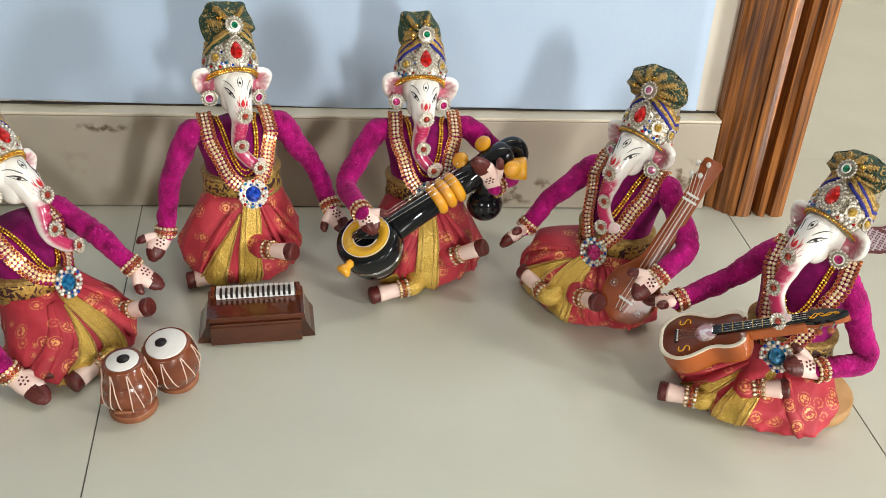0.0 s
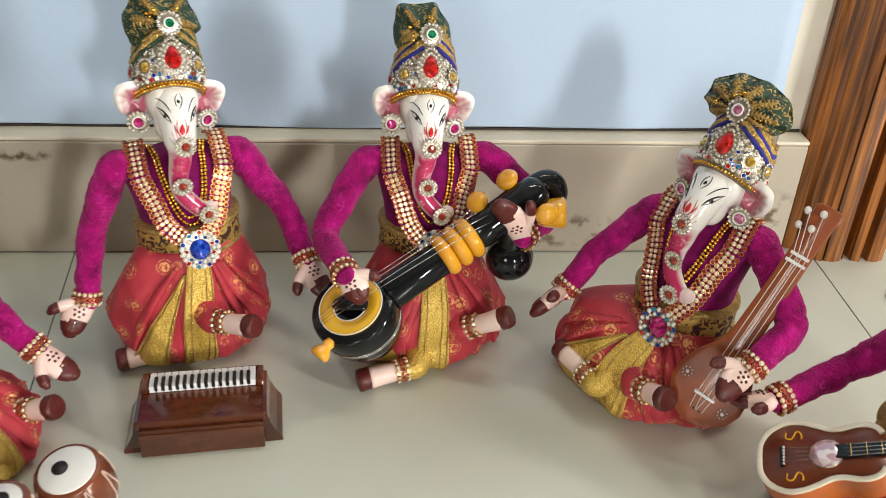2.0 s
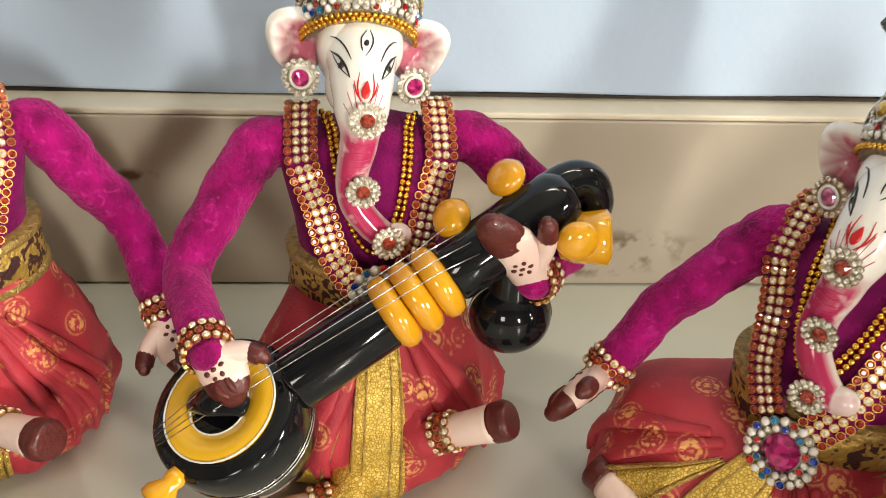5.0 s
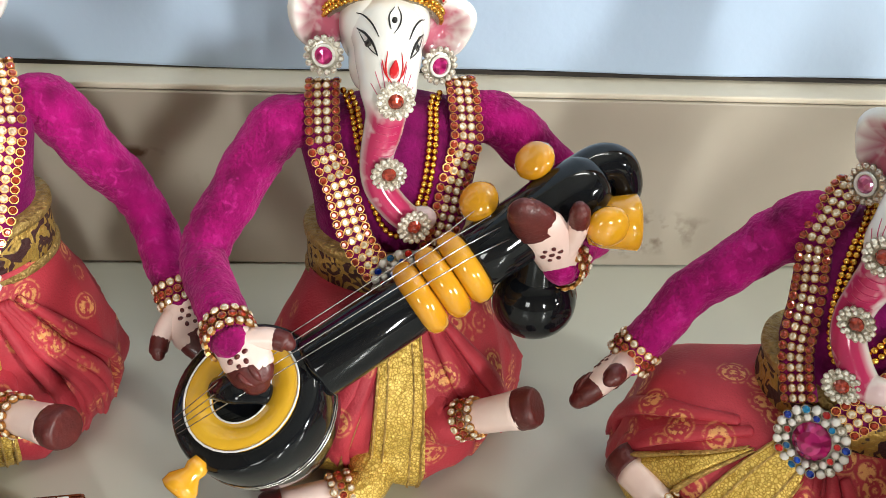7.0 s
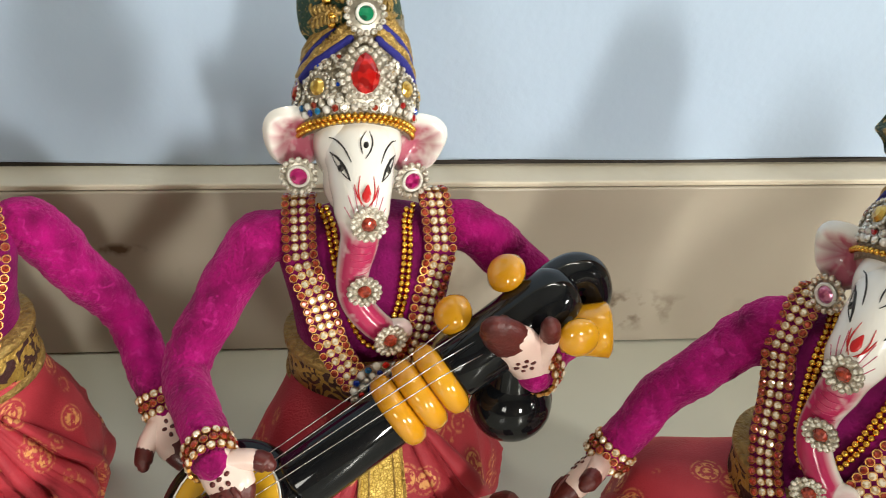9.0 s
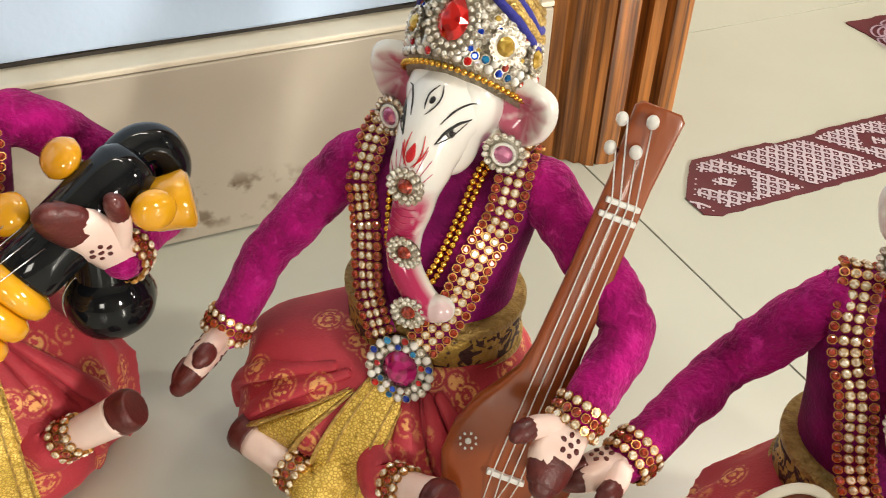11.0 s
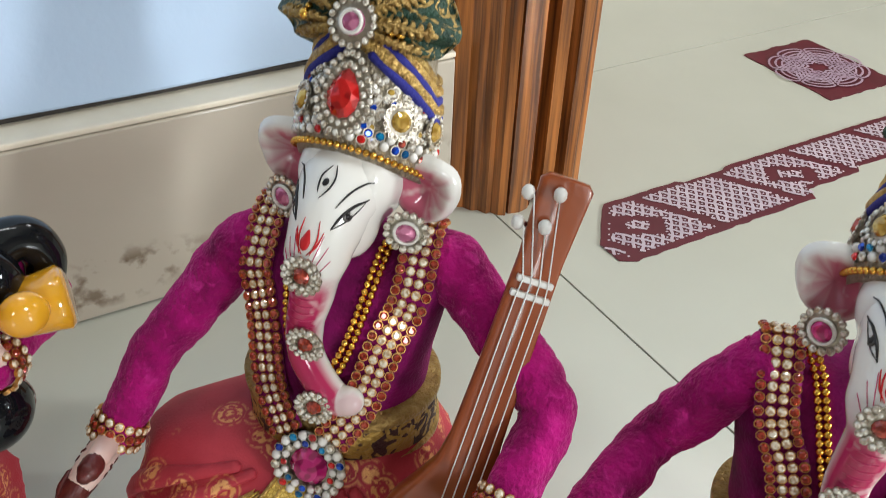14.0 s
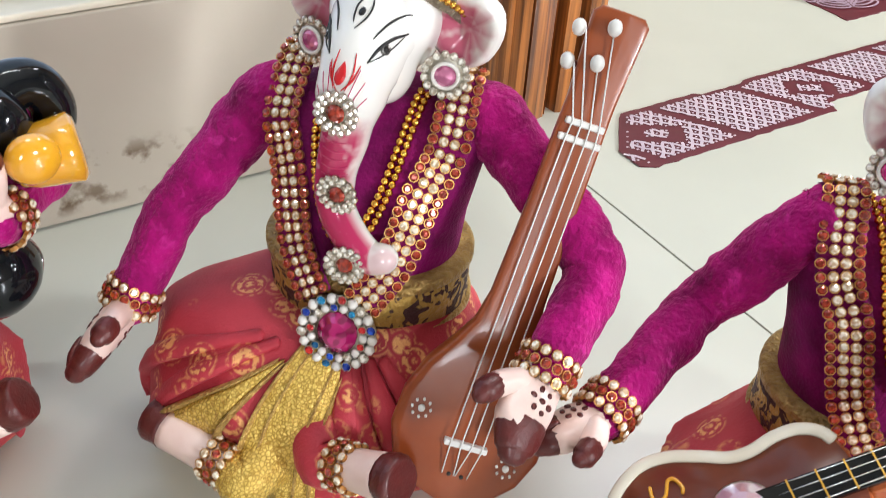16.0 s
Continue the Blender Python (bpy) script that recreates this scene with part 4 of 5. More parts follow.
def smudge(x, z, w, h, lo=0.50, hi=0.62):
    """A scuffed patch of its own place and size, broken by fine grain."""
    def make(t, mp):
        far = t.nodes.new("ShaderNodeMapping")
        far.vector_type = "TEXTURE"
        far.inputs["Location"].default_value, far.inputs["Scale"].default_value = (x, 1.07, z), (w, 1.0, h)
        t.links.new(mp.outputs[0], far.inputs["Vector"])
        d = t.nodes.new("ShaderNodeVectorMath")
        d.operation = "LENGTH"
        t.links.new(far.outputs[0], d.inputs[0])
        n = t.nodes.new("ShaderNodeTexNoise")
        n.inputs["Scale"].default_value, n.inputs["Detail"].default_value = 60, 9
        t.links.new(mp.outputs[0], n.inputs["Vector"])
        return product(t, threshold(t, d.outputs["Value"], 1.0, 0.35), threshold(t, n.outputs["Fac"], lo, hi))
    return make


overlay(skirt_mat, stains, (0.19, 0.13, 0.08))
for x, z, w, h in ((0.125, 0.030, 0.075, 0.020), (0.330, 0.050, 0.040, 0.030), (-0.190, 0.085, 0.020, 0.006), (-0.42, 0.112, 0.05, 0.008), (0.05, 0.014, 0.12, 0.010)):
    overlay(skirt_mat, smudge(x, z, w, h), (0.13, 0.085, 0.05))
overlay(cream_mat, stains, (0.40, 0.30, 0.19))

WALL, SKIRT, POST = 1.099, 1.070, 0.361

# floor: a bed of grout with large tiles a joint's width apart; one joint runs askew
bed = structure("floor", (-2.6, -2.0, -0.06), (3.2, 3.2, -0.0012), grout_mat, "pale beige glossy vitrified tile floor with thin dark joints")
gap = 0.0007


def tile(corners):
    S = Shape()
    c = sum((Vector((x, y, 0)) for x, y in corners), Vector()) / 4
    edge = []
    for x, y in corners:
        v = Vector((x, y, 0))
        edge.append(v)
    inset = lambda d: [v + (c - v).normalized() * d * 1.414 for v in edge]
    rings = [[Vector((v.x, v.y, -0.03)) for v in inset(gap)], [Vector((v.x, v.y, -0.0006)) for v in inset(gap)], [Vector((v.x, v.y, 0.0)) for v in inset(gap + 0.0001)]]
    S.rings(rings, tile_mat, smooth=False)
    ob = new("floor_tile", S.mesh("floor_tile"))
    ob.parent = bed
    return ob


ys = (-2.0, -1.2, -0.35, 0.445, 1.228, 2.04, 3.2)
left = lambda y: -0.338 - 0.105 * (y - 0.573)
for y0, y1 in zip(ys, ys[1:]):
    tile([(-2.6, y0), (left(y0) - 0.8, y0), (left(y1) - 0.8, y1), (-2.6, y1)])
    tile([(left(y0) - 0.8, y0), (left(y0), y0), (left(y1), y1), (left(y1) - 0.8, y1)])
    tile([(left(y0), y0), (0.392, y0), (0.392, y1), (left(y1), y1)])
    for x0, x1 in ((0.392, 1.19), (1.19, 1.99), (1.99, 3.2)):
        tile([(x0, y0), (x1, y0), (x1, y1), (x0, y1)])

structure("wall_north", (-2.6, WALL, 0.0), (POST + 0.004, WALL + 0.16, 2.7), cream_mat, "unseen wall, darkened to cut bounced light with worn patches")
structure("wall_south", (-2.6, -2.0, 0.0), (3.2, -1.9, 2.7), dim_wall_mat, "unseen wall, darkened to cut bounced light")
structure("wall_west", (-2.7, -2.0, 0.0), (-2.6, 3.2, 2.7), dim_wall_mat, "unseen wall, darkened to cut bounced light")
structure("wall_east", (3.2, -2.0, 0.0), (3.3, 3.2, 2.7), dim_wall_mat, "unseen wall, darkened to cut bounced light")
structure("wall_far", (POST + 0.004, 3.2, 0.0), (3.3, 3.3, 2.7), cream_mat, "unseen wall, darkened to cut bounced light of the next room")
structure("wall_above_door", (POST + 0.004, WALL, 2.14), (3.2, WALL + 0.16, 2.7), cream_mat, "unseen wall, darkened to cut bounced light over the opening")
structure("wall_behind", (POST - 0.15, WALL + 0.16, 0.0), (POST + 0.004, 3.2, 2.7), cream_mat, "unseen wall, darkened to cut bounced light of the next room")
structure("ceiling", (-2.7, -2.0, 2.7), (3.3, 3.3, 2.8), ceil_mat, "unseen ceiling, greyed to cut bounced light")

# skirting stones under a cream ledge
skirting = structure("baseboard", (-2.6, SKIRT + 0.004, 0.0), (POST, WALL - 0.0005, 0.127), joint_shade_mat, "beige stone skirting with a cream top edge")
for x0, x1 in ((-2.6, -1.85), (-1.85, -1.09), (-1.09, -0.56), (-0.56, POST - 0.001)):
    S = Shape()
    bricked(S, (x0 + 0.0006, SKIRT, 0.0015), (x1 - 0.0006, WALL - 0.002, 0.1268), skirt_mat, 0.0012)
    ob = new("skirting_stone", S.mesh("skirting_stone"))
    ob.parent = skirting
S = Shape()
bricked(S, (-2.6, SKIRT + 0.0012, 0.1272), (POST - 0.0005, WALL, 0.1312), ledge_mat, 0.0012)
part("ledge", S, skirting, "cream painted ledge, scuffed")
# dark strip standing in for the shade in the gap below the sheet
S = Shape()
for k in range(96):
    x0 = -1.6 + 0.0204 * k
    bricked(S, (x0, WALL - 0.0035, 0.1312), (x0 + 0.0204, WALL - 0.0002, 0.1338 + 0.0005 * math.sin(k * 1.7)), joint_shade_mat)
part("gap_shade", S, skirting, "dark strip painted as the shaded gap under the blue sheet")
# sheet of pale blue paper hung on the wall, its lower edge wavy and lifting
S = Shape()
rows = []
for i in range(25):
    z = 0.1346 + (1.2 - 0.1346) * (i / 24) ** 2
    row = []
    for j in range(141):
        x = -1.6 + 1.930 * j / 140
        k = max(0.0, 1 - (z - 0.1346) / 0.06)
        wave = 0.0016 * math.sin(x * 9) + 0.0010 * math.sin(x * 23 + 1)
        lift = 0.0035 + 0.0035 * k * (0.5 + 0.5 * math.sin(x * 6.1 + 0.6)) + 0.008 * k * math.exp(-((x + 0.475) / 0.03) ** 2)
        row.append(Vector((x + 0.0015 * math.sin(z * 14) * (j > 136), WALL - lift, z + k * (wave + 0.004 * math.exp(-((x + 0.475) / 0.02) ** 2)))))
    rows.append(row)
S.rings(rows, sheet_mat, caps=(False, False), closed=False)
sheet = new("blue_sheet", S.mesh("blue_sheet"))
thick = sheet.modifiers.new("thick", "SOLIDIFY")
thick.thickness = 0.0009
tagged(sheet, "pale blue sheet hung on the wall with a lifting edge", "wall sheet")

# moulded wooden door post


def worn(t, mp):
    n = t.nodes.new("ShaderNodeTexNoise")
    n.inputs["Scale"].default_value, n.inputs["Detail"].default_value = 190, 8
    t.links.new(mp.outputs[0], n.inputs["Vector"])
    return threshold(t, n.outputs["Fac"], 0.53, 0.70)


overlay(wood_mat, worn, (0.085, 0.032, 0.012), rough=0.6)
rng = random.Random(4)
S = Shape()
X0, X1, Y0 = POST + 0.001, 0.469, 1.050
profile = [(X0, WALL + 0.15), (X0, Y0 + 0.034), (X0 + 0.004, Y0 + 0.030), (X0 + 0.013, Y0 + 0.026), (X0 + 0.016, Y0 + 0.019), (X0 + 0.021, Y0 + 0.017), (X0 + 0.024, Y0 + 0.010), (X0 + 0.028, Y0 + 0.010),
           (X0 + 0.031, Y0 + 0.004), (X0 + 0.036, Y0 + 0.001), (X0 + 0.0375, Y0 + 0.014), (X0 + 0.039, Y0 + 0.002), (X0 + 0.048, Y0), (X0 + 0.057, Y0 + 0.002), (X0 + 0.0585, Y0 + 0.015), (X0 + 0.060, Y0 + 0.004), (X0 + 0.063, Y0 + 0.018), (X0 + 0.067, Y0 + 0.018), (X0 + 0.069, Y0 + 0.003), (X0 + 0.077, Y0), (X0 + 0.080, Y0 + 0.014),
           (X0 + 0.083, Y0 + 0.014), (X0 + 0.087, Y0 + 0.001), (X0 + 0.095, Y0), (X1 - 0.003, Y0 + 0.003), (X1, Y0 + 0.012), (X1, WALL + 0.15)]
rings = []
for z in (0.0, 0.25, 0.6, 1.2, 2.14):
    rings.append([Vector((x, y, z)) for x, y in profile])
S.rings(rings, wood_mat, smooth=False)
tagged(new("door_1", S.mesh("door_1")), "brown varnished wooden door post with moulded grooves", "", "", "structure")

# ---- stuck-on floor patterns ----
sticker_red = material("maroon_printed_film", (0.115, 0.007, 0.018), 0.42, second=(0.085, 0.005, 0.013), scale=40)
sticker_white = material("white_printed_line", (0.62, 0.54, 0.59), 0.45, second=(0.46, 0.37, 0.43), scale=60)
sticker_lilac = material("lilac_printed_line", (0.46, 0.34, 0.42), 0.45, second=(0.32, 0.20, 0.27), scale=60)


def ribbon(S, pts, w, z, mat, closed=False):
    pts = [Vector((x, y, 0)) for x, y in pts]
    n, v = len(pts), []
    for i in range(n):
        a, b = pts[(i - 1) % n if closed else max(i - 1, 0)], pts[(i + 1) % n if closed else min(i + 1, n - 1)]
        d = (b - a).normalized()
        q = Vector((-d.y, d.x, 0)) * w / 2
        v += [pts[i] + q + Vector((0, 0, z)), pts[i] - q + Vector((0, 0, z))]
    S.add(v, [(2 * i, 2 * i + 1, (2 * i + 3) % (2 * n), (2 * i + 2) % (2 * n)) for i in range(n if closed else n - 1)], mat, False)


def strip_film():
    """Torn strip of printed film: interlaced white lines and dots on maroon."""
    ob = thing("floor_strip", "torn maroon floor sticker strip with white interlaced pattern", "floor sticker")
    x0, x1, y0, y1 = 0.438, 1.35, 0.958, 1.029
    rr = random.Random(9)
    n = 150
    low, high = [], []
    for i in range(n + 1):
        x = x0 + (x1 - x0) * i / n
        step = 0.0
        for a, b, d in ((0.635, 0.70, 0.012), (0.70, 0.80, 0.018), (0.86, 0.93, 0.010)):
            if a < x < b:
                step = d
        e = max(0, 1 - (x - x0) / 0.035)
        low.append((x, y0 + step + rr.uniform(0, 0.0018) + 0.012 * max(0, 1 - (x - x0) / 0.012) * 0.5))
        high.append((x, y1 - rr.uniform(0, 0.001) - 0.042 * e - (0.004 if 0.55 < x < 0.60 else 0)))
    S = Shape()
    z = 0.0009
    v = [Vector((x, y, z)) for x, y in low] + [Vector((x, y, z)) for x, y in high] + [Vector((x, y, 0.0002)) for x, y in low] + [Vector((x, y, 0.0002)) for x, y in high]
    m = n + 1
    f = [(i, i + 1, m + i + 1, m + i) for i in range(n)] + [(2 * m + i, 2 * m + i + 1, i + 1, i) for i in range(n)] + [(m + i, m + i + 1, 3 * m + i + 1, 3 * m + i) for i in range(n)]
    S.add(v, f, sticker_red, False)
    part("film", S, ob)
    inside = lambda x, y: x0 < x < x1 and low[int((x - x0) / (x1 - x0) * n)][1] + 0.004 < y < high[int((x - x0) / (x1 - x0) * n)][1] - 0.004
    S = Shape()
    step, slope, yc = 0.0092, 0.82, (y0 + y1) / 2

    def printed(x, y):
        """Whether the white net covers this place: blocks between slanting bands, every other one with a bare lozenge and a knot in it."""
        if not inside(x, y) or abs(y - yc) > 0.0295:
            return False
        run = (x + 0.62 * (y - yc) - x0) / 0.082
        u = (run % 1 - 0.5) * 0.082
        d = abs(u) / 0.022 + abs(y - yc) / 0.018
        return abs(u) < 0.0362 and not (int(run) % 2 == 0 and 0.55 < d < 1.1)

    for k in range(-6, int((x1 - x0) / step) + 7):
        for way in (-1, 1):
            line = []
            for i in range(61):
                w = -0.030 + 0.001 * i
                x, y = x0 + step * k + way * slope * w + 0.0006 * math.sin(w * math.tau / 0.0112 + way), yc + w
                if printed(x, y):
                    line.append((x, y))
                if (not printed(x, y) or i == 60) and line:
                    if len(line) > 3:
                        ribbon(S, line, 0.0024, z + (0.0003 if way > 0 else 0.0005), sticker_white)
                    line = []
        for i in range(-6, 7):
            x, y = x0 + step * (k + 0.5 * ((i + 1) % 2)), yc + i * step / (2 * slope)
            if printed(x, y):
                ribbon(S, [(x - 0.0009, y), (x + 0.0009, y)], 0.0015, z + 0.0003, sticker_white)
    part("line_pattern", S, ob, "white interlaced printed lines")
    return ob


strip_film()


def square_film():
    ob = thing("floor_square", "maroon square floor sticker with lilac lotus pattern", "floor sticker")
    S = Shape()
    c = Vector((0.834, 1.132, 0))
    u, w = Vector((0.048, 0.058, 0)), Vector((0.048, -0.058, 0))
    rr = random.Random(3)
    rim = []
    for k, (a, b) in enumerate((((-1, 0), (0, 1)), ((0, 1), (1, 0)), ((1, 0), (0, -1)), ((0, -1), (-1, 0)))):
        for i in range(16):
            t = i / 16
            p = c + u * (a[0] + (b[0] - a[0]) * t) + w * (a[1] + (b[1] - a[1]) * t)
            rim.append(p + Vector((rr.uniform(-1, 1), rr.uniform(-1, 1), 0)) * 0.0012)
    S.rings([[p + Vector((0, 0, 0.0002)) for p in rim], [p + Vector((0, 0, 0.0009)) for p in rim]], sticker_red, smooth=False)
    part("film", S, ob)
    S = Shape()
    for r0 in (0.046, 0.040, 0.034, 0.028, 0.022, 0.015):
        for k in range(8):
            a0 = k * math.tau / 8
            petal = [(c.x + r0 * math.cos(a0 + 0.36 * math.sin(s)) * (0.62 + 0.38 * math.sin(s / 2)) * 1.15, c.y + r0 * math.sin(a0 + 0.36 * math.sin(s)) * (0.62 + 0.38 * math.sin(s / 2))) for s in [q * math.tau / 18 for q in range(18)]]
            ribbon(S, petal, 0.0022, 0.0012 + 0.00006 * k + r0 * 0.012, sticker_lilac, True)
    part("line_pattern", S, ob, "lilac printed lotus lines")


square_film()

# ---- instruments ----


def lathe(S, profile, m, mat, n=40, mats=None, caps=(True, True)):
    """A turned form: (radius, height) pairs about the z of m."""
    S.rings([[m @ Vector((math.cos(math.tau * j / n) * r, math.sin(math.tau * j / n) * r, z)) for j in range(n)] for r, z in profile], mat, mats=mats, caps=caps)


def rod(S, a, b, r, mat, n=6):
    S.tube([a, Vector(a).lerp(Vector(b), 0.5), b], [r, r, r], mat, n=n, steps=1, round_end=False)


def veena():
    ob = thing("veena", "black lacquered toy veena with ochre rings held by a doll", "string instrument", Matrix.Translation((-0.004, 0.001, 0.009)))
    face = Vector((-0.0935, 0.8555, 0.0765))
    nrm = Vector((-0.31, -0.37, 0.87)).normalized()
    m = basis(face, nrm, (0.3, 0, 1))
    S = Shape()
    lathe(S, [(0.001, -0.050), (0.020, -0.049), (0.0290, -0.043), (0.0340, -0.030), (0.0355, -0.014), (0.0355, -0.004), (0.0343, -0.0005), (0.0325, 0.0008), (0.0255, 0.001)], m, black_lacquer)
    bowl = part("bowl", S, ob, "round black lacquered resonator")
    S = Shape()
    lathe(S, [(0.0265, 0.0008), (0.0265, 0.0026), (0.0255, 0.0032), (0.0145, 0.0032), (0.0140, 0.0010)], m, face_yellow, caps=(False, False))
    part("face_ring", S, bowl, "ochre ring on the face")
    for r in (0.0268, 0.0142):
        S = Shape()
        S.tube([m @ Vector((math.cos(a * math.tau / 32) * r, math.sin(a * math.tau / 32) * r, 0.0030)) for a in range(33)], [0.0005] * 33, white_paint, n=6, steps=1, round_end=False)
        part("ring_line", S, bowl)
    for z in (-0.020, -0.0225):
        S = Shape()
        r = 0.0352 if z > -0.021 else 0.0350
        S.tube([m @ Vector((math.cos(a * math.tau / 40) * r, math.sin(a * math.tau / 40) * r, z)) for a in range(41)], [0.00045] * 41, string_metal, n=6, steps=1, round_end=False)
        part("wire_line", S, bowl, "thin silver line")
    p0, p1 = Vector((-0.0665, 0.8650, 0.0796)), Vector((0.0680, 0.9170, 0.1565))
    d = (p1 - p0).normalized()
    nm = basis(p0, d, nrm)
    L = (p1 - p0).length
    S = Shape()
    lathe(S, [(0.0145, 0.004), (0.0150, 0.006), (0.0145, 0.056), (0.0140, 0.058)], nm, black_lacquer, 32)
    part("neck", S, ob, "black lacquered neck")
    S = Shape()
    lathe(S, [(0.0120, 0.088), (0.0145, 0.092), (0.0150, 0.104), (0.0155, L - 0.022), (0.0148, L - 0.012), (0.0115, L - 0.006), (0.005, L - 0.003), (0.001, L - 0.0025)], nm, black_lacquer, 32)
    part("upper_neck", S, ob, "black lacquered upper neck")
    for k in range(3):
        S = Shape()
        z = 0.0605 + 0.0120 * k
        lathe(S, [(0.010, z - 0.0059), (0.0145, z - 0.0057), (0.0176, z - 0.0036), (0.0186, z), (0.0176, z + 0.0036), (0.0145, z + 0.0057), (0.010, z + 0.0059)], nm, yellow_lacquer, 36)
        part("collar", S, ob, "ochre lacquered ring")
    S = Shape()
    S.tube([p1 - d * 0.020 + Vector((0, 0.006, 0.002)), p1 - d * 0.004 + Vector((0, 0.007, 0.001)), p1 + Vector((0.0060, 0.007, -0.002)), p1 + Vector((0.0105, 0.006, -0.011)), p1 + Vector((0.0085, 0.003, -0.021))],
           [0.0105, 0.0098, 0.0092, 0.0088, 0.0080], black_lacquer, n=20, steps=6)
    part("scroll", S, ob, "black curled head")
    S = Shape()
    lathe(S, [(0.004, 0.0), (0.0100, 0.002), (0.0118, 0.008), (0.0128, 0.018), (0.0135, 0.0235), (0.0110, 0.0255), (0.004, 0.026)], basis((0.058, 0.906, 0.1346), (0.88, -0.12, 0.10)), yellow_lacquer, 24)
    part("beak", S, ob, "ochre lacquered beak")
    S = Shape()
    S.ball((0.0395, 0.905, 0.0910), (0.0204, 0.0190, 0.0196), black_lacquer, n=28, k=18)
    S.tube([(0.040, 0.908, 0.138), (0.040, 0.907, 0.116), (0.0395, 0.905, 0.096)], [0.011, 0.0115, 0.014], black_lacquer, n=20, steps=4)
    gourd = part("gourd", S, ob, "black lacquered lower gourd")
    S = Shape()
    S.tube([Vector((0.0395 + 0.0205 * math.cos(a * math.tau / 32), 0.905, 0.0910 + 0.0197 * math.sin(a * math.tau / 32))) for a in range(33)], [0.0005] * 33, string_metal, n=5, steps=1, round_end=False)
    part("seam_line", S, gourd)
    for c, n in (((0.0105, 0.909, 0.1425), (-0.55, -0.45, 0.70)), ((0.0355, 0.919, 0.1580), (-0.55, -0.35, 0.75)), ((0.0645, 0.8935, 0.1425), (0.10, -0.98, 0.10))):
        c, n = Vector(c), Vector(n).normalized()
        S = Shape()
        pm = basis(c, n)
        lathe(S, [(0.0028, -0.012), (0.0028, -0.003), (0.0050, -0.002), (0.0092, 0.0005), (0.0098, 0.0030), (0.0080, 0.0062), (0.0045, 0.0078), (0.001, 0.008)], pm, yellow_lacquer, 24)
        peg = part("peg", S, ob, "ochre mushroom shaped tuning peg")
        S = Shape()
        lathe(S, [(0.0036, -0.0065), (0.0046, -0.005), (0.0046, -0.0025), (0.0034, -0.0015)], pm, white_paint, 16)
        part("peg_washer", S, peg)
    S = Shape()
    lathe(S, [(0.004, 0.0), (0.0050, 0.004), (0.0042, 0.007), (0.0078, 0.012), (0.0082, 0.016), (0.006, 0.0175)], basis((-0.1090, 0.8330, 0.0600), (-0.60, -0.62, -0.45)), yellow_lacquer, 24)
    part("tail_knob", S, ob, "ochre turned tail knob")
    S = Shape()
    S.tube([m @ Vector((-0.010, -0.009, 0.004)), m @ Vector((0, 0, 0.009)), m @ Vector((0.010, 0.009, 0.004))], [(0.005, 0.002), (0.008, 0.0035), (0.005, 0.002)], black_lacquer, n=10, steps=4, up=nrm)
    part("bridge", S, ob, "black bridge")
    lift = nm.to_3x3() @ Vector((0, 1, 0))
    tail_way = m.inverted() @ p0
    tail_way = -Vector((tail_way.x, tail_way.y, 0)).normalized()
    side = nm.to_3x3() @ Vector((1, 0, 0))
    for k in range(4):
        q = (k - 1.5) * 0.0042
        a = m @ (tail_way * 0.0325 + Vector((0, 0, 0.002))) + side * q * 0.6
        b = m @ Vector((0, 0, 0.0105)) + side * q
        c = p0 + d * 0.086 + lift * (0.0200 if k < 3 else 0.016) + side * q * 1.6
        e = p0 + d * 0.106 + lift * 0.0165 + side * q * 1.8
        S = Shape()
        S.tube([a, b, c, e], [0.00028] * 4, string_metal, n=5, steps=1, round_end=False)
        part("string", S, ob, "thin steel string")


